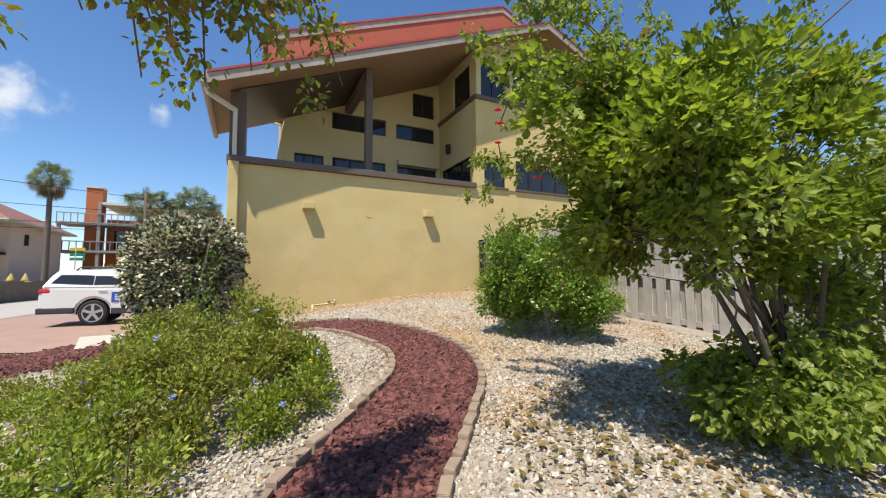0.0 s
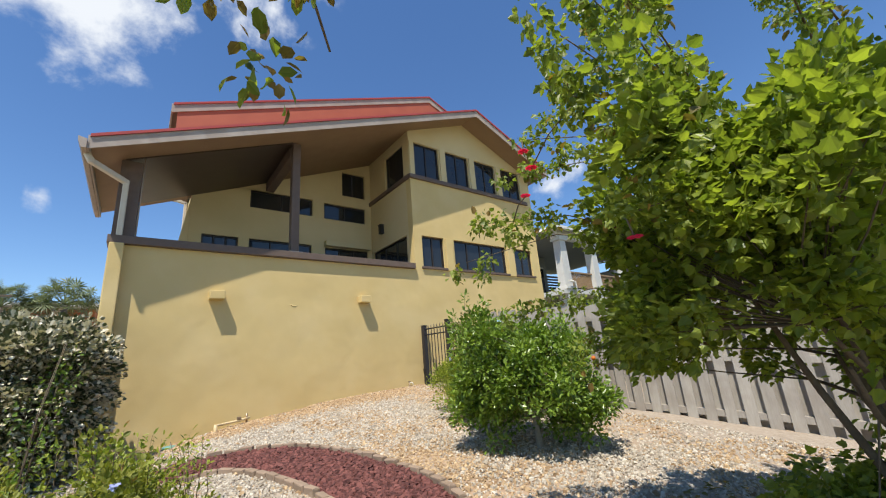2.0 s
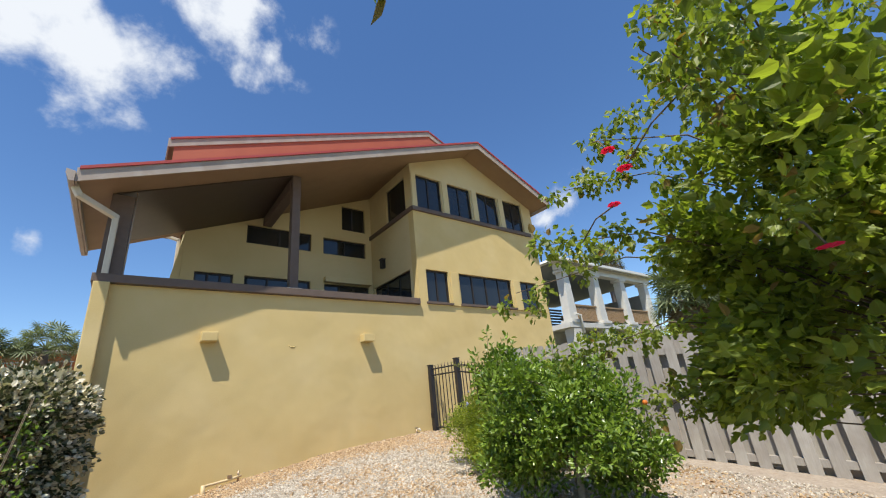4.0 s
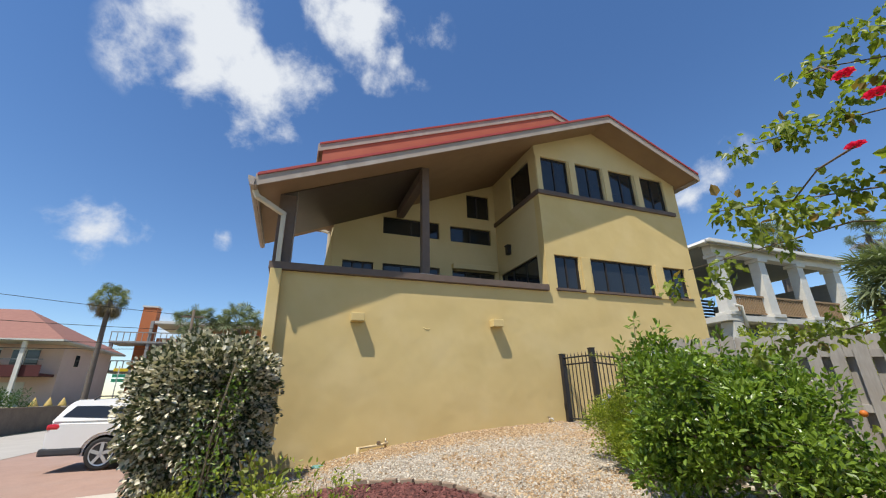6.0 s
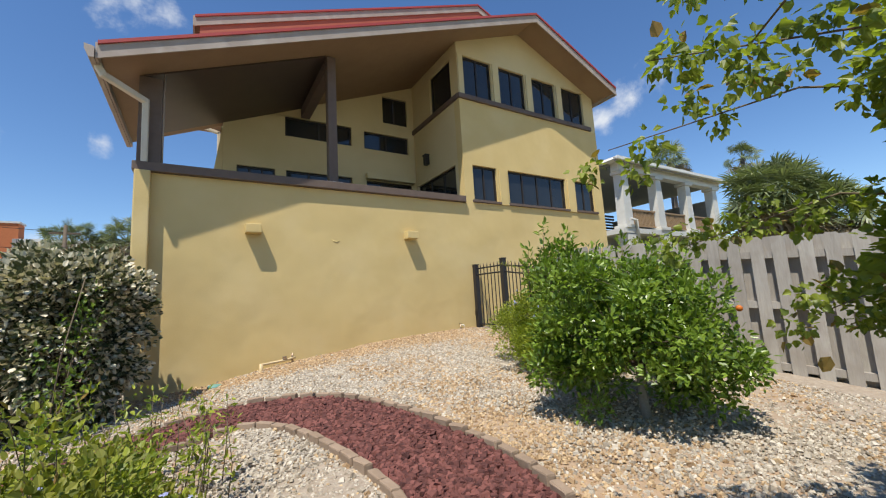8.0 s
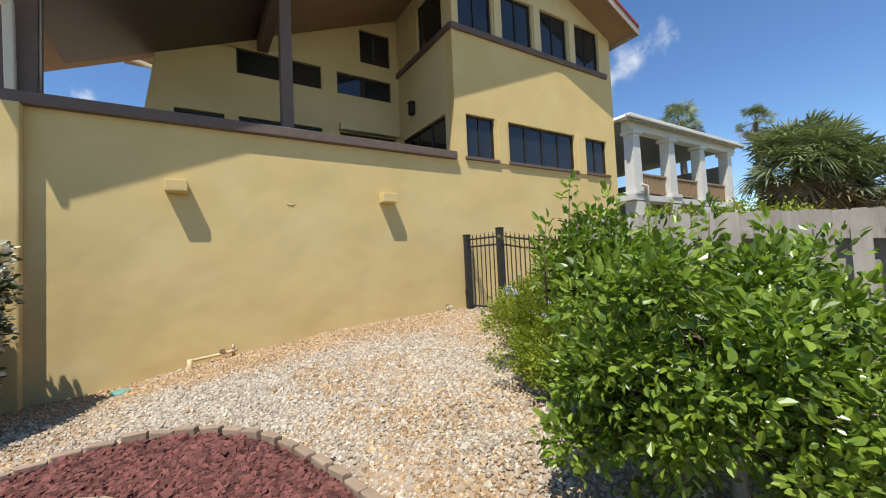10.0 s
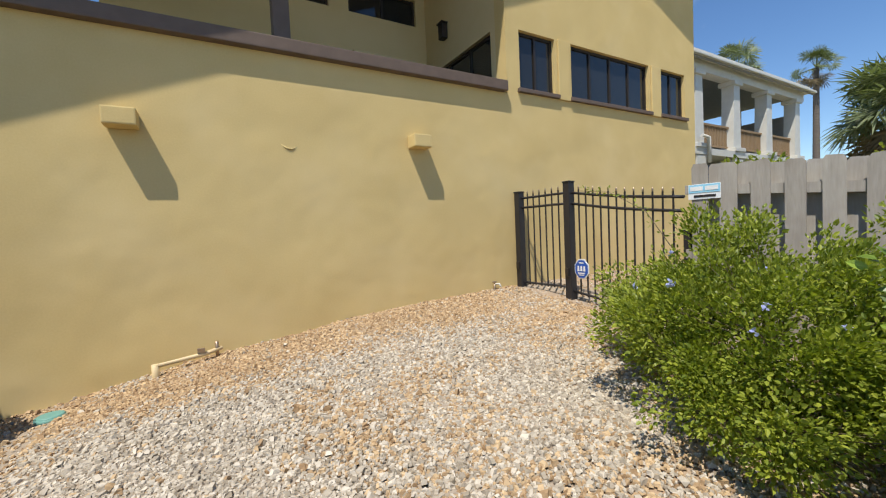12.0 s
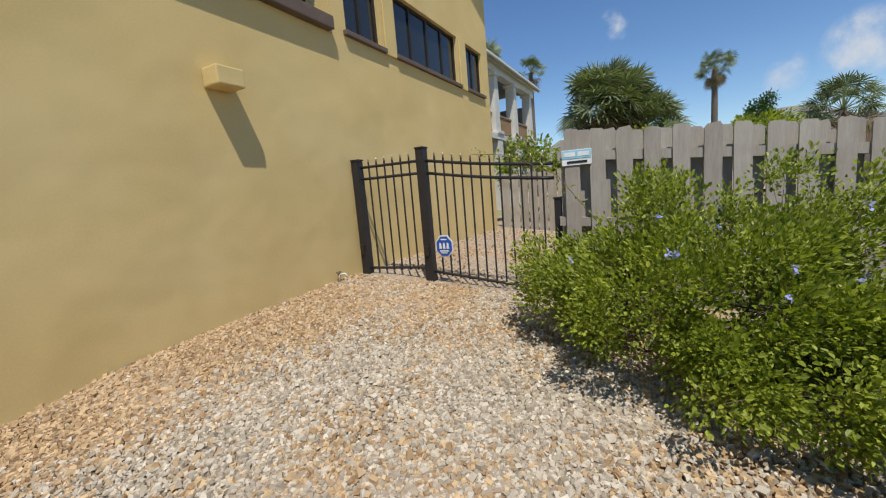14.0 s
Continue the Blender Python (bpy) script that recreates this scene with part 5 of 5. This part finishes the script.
fan_palm("palm", 33.0, -2.0, 1.0, 5.0, 2.0, 40, "low bushy palm beyond the fence", 0.2, 9, 0.2)


def leaf_mass(name, x, y, z, radii, n, material, label, category, seed, size=0.12, per=26):
    rng = np.random.default_rng(seed)
    at = (x, y, ground_z(x, y))
    t = thing(name, at, label, category)
    pts = crown_points(rng, n, (x, y, z), radii, 0.6, -0.9, 0.3) - np.array(at)
    twigs("stem", (0, 0, -0.05), pts[::3], M_TWIG, rng, 8, 0.03, t)
    foliage("foliage", pts, max(radii) * 0.2, per, size, material, t, rng, (0, 0, z - at[2]), 1.1, 0.1)


leaf_mass("vine_shrub", 12.9, 10.6, 2.75, (0.8, 1.0, 0.75), 90, M_LEAF_PLU, "leafy shrub spilling over the rear fence", "shrub", 31, 0.10)
leaf_mass("vine_shrub", 13.4, 8.9, 2.4, (0.9, 0.9, 0.7), 70, M_LEAF_PLU, "leafy shrub beside the rear fence", "shrub", 32, 0.10)
leaf_mass("vine_shrub", 10.4, 7.4, 2.45, (1.7, 0.7, 0.45), 80, M_LEAF_PLU, "low leafy vine along the fence top", "shrub", 36, 0.07, 30)
leaf_mass("conifer", 30.5, 2.2, 4.6, (0.7, 0.7, 1.7), 90, M_HEDGE, "dark green conifer beyond the fence", "tree", 33, 0.12, 40)
leaf_mass("far_shrub", 25.5, 3.2, 3.7, (1.6, 1.6, 1.0), 120, M_LEAF_PLU, "yellow-green treetop beyond the fence", "tree", 34, 0.16)


# ---- white porch house next door ----
def porch_house():
    t = thing("porch_house", (21, 17, 1.1), "neighbouring house with white columned porch and tan railings", "house")
    inv = t.matrix_world.inverted()

    def put(nm, bm, m, lab="", parent=None):
        o = part(nm, bm, m, None, lab)
        o.parent, o.matrix_parent_inverse = (parent, Matrix()) if parent else (t, inv)
        return o
    put("roof", prism([(15.9, 7.80), (26.4, 7.80), (26.1, 8.02), (16.2, 8.02)], "y", 13.6, 22), M_WHITE)
    # the shadow on this pale fascia is put into its grey colour
    put("shaded_roof_fascia", box(15.85, 26.45, 13.55, 13.597, 7.70, 7.88, 0.01), M_GREYWOOD)
    put("roof_gutter", box(15.85, 26.45, 13.44, 13.547, 7.76, 7.86, 0.02), M_WHITE)
    put("beam", box(16.4, 26.0, 13.8, 14.2, 7.42, 7.797), M_WHITE)
    put("porch_ceiling", box(16.2, 26.2, 14.2, 21.5, 7.70, 7.795), M_PORCHWALL)
    for x in (16.8, 19.55, 22.35, 25.25):
        c = put("column", prism([(x - 0.30, 4.82), (x + 0.30, 4.82), (x + 0.22, 7.25), (x - 0.22, 7.25)], "y", 13.78, 14.22), M_WHITE, "white tapered porch column")
        put("capital", box(x - 0.33, x + 0.33, 13.70, 14.30, 7.253, 7.417, 0.02), M_WHITE, "", c)
        put("plinth", box(x - 0.40, x + 0.40, 13.65, 14.35, 4.66, 4.817, 0.02), M_WHITE, "", c)
        put("pier", box(x - 0.32, x + 0.32, 13.72, 14.28, 1.0, 4.40, 0.01), M_WHITE)
    put("deck", box(16.2, 26.2, 13.7, 21.5, 4.42, 4.657), M_WHITE)
    xs = (16.8, 19.55, 22.35, 25.25)
    for a, b in zip(xs, xs[1:]):
        r = put("top_rail", box(a + 0.28, b - 0.28, 13.95, 14.05, 5.58, 5.66), M_BALUSTER, "tan wooden railing")
        put("bottom_rail", box(a + 0.3, b - 0.3, 13.97, 14.03, 4.82, 4.88), M_BALUSTER)
        k = a + 0.36
        while k < b - 0.34:
            put("baluster", box(k, k + 0.05, 13.98, 14.02, 4.882, 5.578), M_BALUSTER, "", r)
            k += 0.115
    put("house_wall", box(16.2, 20.6, 18.0, 22, 1.0, 7.7), M_PORCHWALL)
    for a, b in ((16.9, 18.2), (18.7, 20.2)):
        put("window", box(a, b, 17.93, 17.997, 5.2, 6.9), M_GLASS)
        put("window_frame", box(a - 0.08, b + 0.08, 17.95, 17.998, 6.905, 7.0), M_WHITE)
    put("lower_wall", box(16.3, 26.0, 15.2, 15.4, 1.0, 4.42), M_WHITE)
    for a, b in ((17.2, 19.2), (19.95, 22.0), (22.75, 24.9)):
        put("lower_glazing", box(a, b, 14.3, 14.34, 2.0, 4.2), M_BLUEGLASS, "blue tinted glazing below the porch")
    put("porch_end_louvre", box(25.9, 26.0, 14.4, 21, 4.66, 6.9), M_GREYWOOD)
    for k in range(7):
        put("shutter_slat", box(23.0, 26.0, 20.9, 20.96, 5.9 + 0.22 * k, 6.04 + 0.22 * k), M_CLAD)
    put("drain_pipe", tube([(16.6, 13.6, 5.05), (16.95, 13.55, 5.0), (17.0, 13.55, 4.1)], 0.07, 8), M_WHITE)


porch_house()


# ---- across the street ----
def pink_house():
    t = thing("pink_house", (-22, 47, 1.6), "pink stucco house with terracotta hipped roof and maroon balcony", "house")
    inv = t.matrix_world.inverted()

    def put(nm, bm, m, lab="", parent=None):
        o = part(nm, bm, m, None, lab)
        o.parent, o.matrix_parent_inverse = (parent, Matrix()) if parent else (t, inv)
        return o
    put("wall", box(-31, -16.4, 41.6, 52, 0.2, 5.6), M_PINKWALL)
    bm = bmesh.new()
    b = [bm.verts.new(v) for v in ((-32, 38.6, 5.75), (-15.4, 38.6, 5.75), (-15.4, 53, 5.75), (-32, 53, 5.75))]
    r = [bm.verts.new(v) for v in ((-26.5, 45.5, 9.2), (-21.5, 45.5, 9.2))]
    bm.faces.new(b[::-1])
    for f in ((b[0], b[1], r[1], r[0]), (b[1], b[2], r[1]), (b[2], b[3], r[0], r[1]), (b[3], b[0], r[0])):
        bm.faces.new(f)
    put("roof", bm, M_TILE, "terracotta hipped roof")
    put("eave", box(-32, -15.4, 38.6, 53, 5.60, 5.747), M_WHITE)
    put("balcony", box(-31, -16.6, 39.2, 41.597, 2.9, 3.1), M_MAROON)
    put("balcony_front", box(-31, -16.6, 39.15, 39.197, 2.85, 3.75), M_MAROON, "maroon balcony front")
    put("balcony_rail", box(-31, -16.6, 39.12, 39.18, 4.15, 4.22), M_GREYWOOD)
    for x in (-30.0, -26.5, -23.0, -18.0):
        put("column", box(x - 0.14, x + 0.14, 38.9, 39.1, 0.2, 5.597), M_WHITE)
    for a, b in ((-30, -28.8), (-27, -25.4), (-24, -22.4), (-21.5, -20.6), (-19.8, -18.0)):
        w = put("window", box(a, b, 41.52, 41.597, 3.4, 5.1), M_GLASS)
        put("window_frame", box(a - 0.1, b + 0.1, 41.50, 41.598, 5.105, 5.22), M_WHITE)
        put("mullion", box((a + b) / 2 - 0.04, (a + b) / 2 + 0.04, 41.48, 41.517, 3.4, 5.1), M_WHITE)
    put("garage_door", box(-23.8, -18.4, 41.5, 41.597, 0.2, 2.5), M_WHITE)
    put("window", box(-16.397, -16.3, 44, 44.6, 3.9, 4.9), M_GLASS)
    put("chimney", box(-28.6, -27.6, 44, 45, 7.8, 10.0), M_PINKWALL)
    put("chimney_cap", box(-28.4, -27.8, 44.2, 44.8, 10.0, 10.5), M_CLAD)
    t.location.x -= 2.6
    t.location.y += 6.0
    t.location.z += 0.9


def brown_house():
    t = thing("balcony_house", (-12, 62, 0.2), "grey timber house with stacked balconies and orange brick chimney", "house")
    inv = t.matrix_world.inverted()

    def put(nm, bm, m, lab="", parent=None):
        o = part(nm, bm, m, None, lab)
        o.parent, o.matrix_parent_inverse = (parent, Matrix()) if parent else (t, inv)
        return o
    put("wall", box(-13.6, -2.0, 62, 70, 0.2, 9.0), M_BRICK)
    put("upper_wall", box(-10.5, -2.0, 63, 70, 9.0, 11.0), M_BRICK)
    put("chimney", box(-15.4, -13.9, 61.0, 62.6, 0.2, 12.6), M_BRICK, "orange brick chimney")
    put("chimney_cap", box(-15.5, -13.8, 60.9, 62.7, 12.6, 12.8), M_WHITE)
    put("roof", box(-14.0, -1.5, 60.5, 70, 10.6, 10.9), M_WHITE)
    for z in (5.0, 8.2):
        d = put("balcony", box(-17.2, -2.0, 58.6, 62, z - 0.25, z), M_GREYWOOD)
        put("rail", box(-17.2, -2.0, 58.6, 58.7, z + 0.95, z + 1.05), M_GREYWOOD, "", d)
        for k in range(26):
            put("baluster", box(-17.2 + k * 0.6, -17.12 + k * 0.6, 58.62, 58.68, z, z + 0.95), M_GREYWOOD, "", d)
    for x in (-17.0, -13.5, -9.0, -5.0):
        put("post", box(x - 0.15, x + 0.15, 58.7, 59.0, 0.2, 10.6 if x > -14 else 8.0), M_GREYWOOD)
    for a in (-12.8, -9.6):
        put("window", box(a, a + 2.2, 61.9, 61.997, 5.4, 7.6), M_GLASS)
    t.location.x -= 2.6


pink_house()
brown_house()


def garden_wall():
    w = thing("retaining_wall", (-14.2, 34, 0.2), "low block retaining wall along the street", "wall")
    inv = w.matrix_world.inverted()
    o = part("core", prism([(-13.5, 18), (-13.9, 18), (-15.8, 60), (-15.4, 60)], "z", 0.1, 1.45), M_CAPSTONE)
    o.parent, o.matrix_parent_inverse = w, inv
    o = part("coping", prism([(-13.45, 18), (-13.95, 18), (-15.85, 60), (-15.35, 60)], "z", 1.453, 1.55), M_CAPSTONE)
    o.parent, o.matrix_parent_inverse = w, inv
    h = thing("lawn", (-22, 40, 1.4), "raised grass lawn behind the retaining wall", "lawn", kind="structure")
    o = part("turf", prism([(-13.92, 18.1), (-40, 18.1), (-40, 60), (-15.8, 60)], "z", 0.1, 1.5), M_EARTH)
    o.parent, o.matrix_parent_inverse = h, h.matrix_world.inverted()


garden_wall()


def hedge():
    rng = np.random.default_rng(40)
    t = thing("hedge", (-15.3, 30, 1.5), "clipped green hedge on the retaining wall", "hedge")
    pts = np.stack([rng.uniform(-1.6, 0.7, 420), rng.uniform(-9, 5, 420), rng.uniform(-0.1, 0.95, 420)], -1)
    foliage("foliage", pts, 0.3, 46, 0.09, M_HEDGE, t, rng, None, 1.1, 0.0)


hedge()
leaf_mass("roadside_shrub", -12.2, 50, 1.6, (2.6, 2.0, 1.6), 90, M_LEAF_MND, "yellow-green shrub below the balcony house", "shrub", 35, 0.2)


def street_sign():
    t = thing("street_sign", (-13.1, 42.5, 0.2), "street name signs on a thin pole", "sign")
    part("pole", tube([(0, 0, -0.2), (0, 0, 4.2)], 0.04, 8), M_GREYWOOD, t)
    for z, m in ((3.9, M_YELLOWFLOWER), (3.45, M_GREENSIGN), (3.1, M_GREENSIGN)):
        part("plate", box(-0.35, 0.6, -0.02, 0.02, z - 0.12, z + 0.12), m, t)


def utility():
    t = thing("utility_pole", (-7.9, 38.5, 0.2), "wooden utility pole carrying overhead cables", "utility pole")
    part("pole", tube([(0, 0, -0.3), (0, 0, 8.2)], [0.14, 0.10], 10), M_BARK, t)
    part("crossarm", box(-0.8, 0.8, -0.06, 0.06, 7.6, 7.72), M_BARK, t)
    for k, (z, zz) in enumerate(((7.72, 9.8), (6.6, 7.4), (5.6, 6.0), (5.2, 5.4))):
        a, b = Vector((0.1 * k, 0, z)), Vector((-28, -14, zz))
        pts = [tuple(a.lerp(b, i / 12) + Vector((0, 0, -0.7 * math.sin(math.pi * i / 12)))) for i in range(13)]
        part("cable", tube(pts, 0.018, 4), M_RUBBER, t)


def lawn_cones():
    for x, y in ((-15.4, 37.0), (-14.9, 37.6), (-14.4, 38.2)):
        t = thing("garden_cone", (x, y, 1.5), "yellow cone shaped garden ornament on the lawn", "ornament", "yellow garden cones")
        part("cone", tube([(0, 0, 0), (0, 0, 0.15), (0, 0, 0.6)], [0.26, 0.21, 0.015], 14), M_YELLOWCONE, t)
        part("plinth", box(-0.29, 0.29, -0.29, 0.29, -0.02, 0.05, 0.01), M_SLAB, t)


street_sign()
utility()
lawn_cones()


# ---- parked car ----
def car():
    t = thing("parked_car", (-3.2, 16.6, 0.23), "white estate car parked on the brick driveway", "car")
    # side outline of the body, rear at -x
    body = [(-1.12, 0.42), (-1.20, 0.52), (-1.22, 0.80), (-1.14, 1.02), (-0.95, 1.06), (3.30, 0.98), (3.52, 0.86), (3.58, 0.55), (3.5, 0.34), (2.95, 0.28)]
    arches = []
    for cx in (2.62, 0.0):
        arches += [(cx + 0.40 * math.cos(a), 0.34 + 0.40 * math.sin(a)) for a in np.linspace(-0.1, math.pi + 0.1, 11)]
    outline = body + arches
    x0 = -1.40
    shape = [(u + x0 + 0.0, v) for u, v in outline]
    bm = prism(shape, "y", -0.88, 0.88)
    bmesh.ops.bevel(bm, geom=[e for e in bm.edges if abs(abs(e.verts[0].co.y) - 0.88) < 1e-4 and abs(e.verts[0].co.y - e.verts[1].co.y) < 1e-4], offset=0.06, segments=3, affect="EDGES")
    part("body", bm, M_CARPAINT, t)
    cab = [(-1.17, 1.03), (-0.98, 1.40), (-0.84, 1.51), (0.5, 1.56), (1.25, 1.51), (2.2, 1.02)]
    bm = bmesh.new()
    lo = [bm.verts.new((u + x0, s * (0.86 if v < 1.1 else 0.62 + 0.1 * (1.54 - v)), v)) for s in (-1, 1) for u, v in cab]
    n = len(cab)
    bm.faces.new(lo[:n]); bm.faces.new(lo[n:][::-1])
    for i in range(n):
        j = (i + 1) % n
        bm.faces.new([lo[i], lo[n + i], lo[n + j], lo[j]])
    bmesh.ops.recalc_face_normals(bm, faces=bm.faces[:])
    bmesh.ops.bevel(bm, geom=bm.edges[:], offset=0.03, segments=2, affect="EDGES")
    part("cabin", bm, M_CARPAINT, t)

    def side_glass(pts, s):
        bm = bmesh.new()
        def wy(v):
            k = min(max((v - 1.03) / 0.37, 0), 1)
            return s * (0.862 + (0.634 - 0.862) * k + 0.016)
        a = [bm.verts.new((u + x0, wy(v), v)) for u, v in pts]
        b = [bm.verts.new((u + x0, wy(v) - s * 0.02, v)) for u, v in pts]
        bm.faces.new(a); bm.faces.new(b[::-1])
        for i in range(len(pts)):
            j = (i + 1) % len(pts)
            bm.faces.new([a[i], b[i], b[j], a[j]])
        bmesh.ops.recalc_face_normals(bm, faces=bm.faces[:])
        part("side_window", bm, M_GLASS, t)
    for s in (-1, 1):
        side_glass([(-0.98, 1.15), (-0.80, 1.38), (-0.04, 1.42), (-0.04, 1.10)], s)
        side_glass([(-0.02, 1.10), (-0.02, 1.42), (0.78, 1.44), (0.78, 1.10)], s)
        side_glass([(0.81, 1.10), (0.81, 1.44), (1.22, 1.42), (1.86, 1.10)], s)
        for u in (0.10, 1.02):
            part("door_handle", box(u + x0, u + x0 + 0.2, s * 0.895 - 0.015, s * 0.895 + 0.015, 0.93, 0.96, 0.006), M_CARPAINT, t)
        part("roof_rail", tube([(-0.5 + x0, s * 0.6, 1.50), (-0.4 + x0, s * 0.6, 1.585), (1.1 + x0, s * 0.6, 1.59), (1.25 + x0, s * 0.6, 1.50)], 0.018, 6), M_CLAD, t)
        part("tail_lamp", box(x0 - 1.215, x0 - 0.95, s * 0.80 - 0.09, s * 0.80 + 0.092, 0.88, 1.0, 0.045), M_TAIL, t, "red tail lamp")
        part("sill_cladding", box(x0 + 0.42, x0 + 2.2, s * 0.885 - 0.02, s * 0.885 + 0.02, 0.30, 0.46, 0.015), M_CLAD, t)
    part("bumper", box(x0 - 1.25, x0 - 0.42, -0.9, 0.9, 0.34, 0.50, 0.04), M_CLAD, t, "dark plastic lower bumper")
    part("rear_window", box(x0 - 1.10, x0 - 1.04, -0.5, 0.5, 1.12, 1.34, 0.005), M_GLASS, t)
    sign = part("door_sign", box(x0 + 0.42, x0 + 1.05, -0.895, -0.886, 0.62, 0.90), M_BLUESIGN, t, "blue magnetic door sign")
    for z in (0.82, 0.76, 0.70):
        part("text_bar", box(x0 + 0.5, x0 + 0.97, -0.898, -0.8955, z - 0.015, z + 0.015), M_SIGNWHITE, sign)
    for cx in (0.0, 2.62):
        part("wheel_well", box(cx + x0 - 0.41, cx + x0 + 0.41, -0.66, 0.66, 0.30, 0.80), M_RUBBER, t)
        for s in (-1, 1):
            y = s * 0.78
            w = part("wheel", tube([(cx + x0, y - 0.1, 0.34), (cx + x0, y - 0.085, 0.34), (cx + x0, y + 0.085, 0.34), (cx + x0, y + 0.1, 0.34)], [0.30, 0.34, 0.34, 0.30], 28), M_RUBBER, t, "black tyre with alloy rim")
            bm = bmesh.new()
            add_tube(bm, [(cx + x0, y + s * 0.085, 0.34), (cx + x0, y + s * 0.104, 0.34)], 0.07, 14)
            for k in range(5):
                a = k * 2 * math.pi / 5
                m = Matrix.Translation((cx + x0, y + s * 0.103, 0.34)) @ Matrix.Rotation(a, 4, "Y")
                add_box(bm, -0.035, 0.035, -0.012, 0.012, 0.03, 0.235, m)
            for k in range(24):
                a, b = k * 2 * math.pi / 24, (k + 1) * 2 * math.pi / 24
                p = [(cx + x0 + r * math.cos(q), y + s * d, 0.34 + r * math.sin(q)) for r, d, q in ((0.225, 0.103, a), (0.25, 0.108, a), (0.25, 0.108, b), (0.225, 0.103, b))]
                bm.faces.new([bm.verts.new(v) for v in p])
            part("rim", bm, M_RIM, w, "five spoke alloy rim")
    t.scale = (1.0, 1.0, 1.07)


car()


def far_roofs():
    for k, (x, y, w, z) in enumerate(((52, -3, 12, 6.7), (50, -15, 12, 6.6), (48, 15, 9, 6.0))):
        t = thing("far_house", (x, y, 0.2), "distant house with a grey shingled roof", "house", "distant houses")
        part("wall", box(-4, 4, -w / 2, w / 2, 0, z - 2.2), M_PINKWALL, t)
        bm = bmesh.new()
        b = [bm.verts.new(v) for v in ((-5, -w / 2 - 1, z - 2.2), (5, -w / 2 - 1, z - 2.2), (5, w / 2 + 1, z - 2.2), (-5, w / 2 + 1, z - 2.2))]
        r = [bm.verts.new(v) for v in ((0, -w / 5, z + 0.8), (0, w / 5, z + 0.8))]
        bm.faces.new(b[::-1])
        for f in ((b[0], b[1], r[0]), (b[1], b[2], r[1], r[0]), (b[2], b[3], r[1]), (b[3], b[0], r[0], r[1])):
            bm.faces.new(f)
        part("roof", bm, M_GREYROOF, t)


far_roofs()

patch_line = smooth_line([(-3.0, 8.2), (-3.7, 9.7), (-4.4, 11.2)], 0.12)
slab = thing("stepping_slab", (-3.05, 10.6, ground_z(-3.05, 10.6)), "worn pale concrete slab beside the lava rock bed", "slab", turn=14)
part("slab_top", box(-0.36, 0.36, -0.95, 0.95, -0.08, 0.075, 0.015), M_SLAB, slab)
strip("mulch_bed", patch_line, 0.8, 0.03, M_MULCHBED, "red lava rock bed beside the driveway", "flower bed")


def bed_chips():
    rng = np.random.default_rng(52)
    spots = np.array([(p.x, p.y) for p in patch_line])[rng.integers(0, len(patch_line), 2600)] + rng.uniform(-0.7, 0.7, (2600, 2))
    z = np.array([ground_z(*q) for q in spots]) + 0.04
    rocks("bed_lava_rock", np.column_stack([spots, z]), rng.uniform(0.03, 0.075, len(spots)), M_CHIP, rng, 0.6, "crushed red lava rock covering the flower bed", "lava rock", 0.45)


bed_chips()

# ---- edging stones of the path ----
def edging():
    base = thing("path_edging", (0.5, 5, 0.5), "low curved concrete edging stones lining the lava rock path", "edging")
    inv = base.matrix_world.inverted()
    rng = random.Random(8)
    shapes = []
    for k in range(4):
        bm = box(-0.088, 0.088, -0.035, 0.035, -0.06, 0.055 + rng.uniform(-0.006, 0.006), 0.012)
        for v in bm.verts:
            v.co += Vector((rng.uniform(-1, 1), rng.uniform(-1, 1), rng.uniform(-1, 1))) * 0.003
        me = bpy.data.meshes.new("edging_stone")
        bm.to_mesh(me)
        bm.free()
        me.materials.append(M_EDGE)
        shapes.append(me)
    fine = smooth_line(PATH_MID, 0.02)
    for side in (-1, 1):
        last = None
        for i in range(1, len(fine) - 1):
            d = (fine[i + 1] - fine[i - 1]).normalized()
            p = fine[i] + Vector((d.y, -d.x, 0)) * side * (PATH_HALF + 0.02)
            if last is None or (p - last).length >= 0.183:
                last = p
                o = new("edging_stone", rng.choice(shapes))
                o.parent, o.matrix_parent_inverse = base, inv
                o.matrix_basis = pose(p.x, p.y, ground_z(p.x, p.y) + 0.01 + rng.uniform(-0.008, 0.008), rng.uniform(-4, 4), rng.uniform(-3, 3), math.degrees(math.atan2(d.y, d.x)) + rng.uniform(-3, 3))


edging()
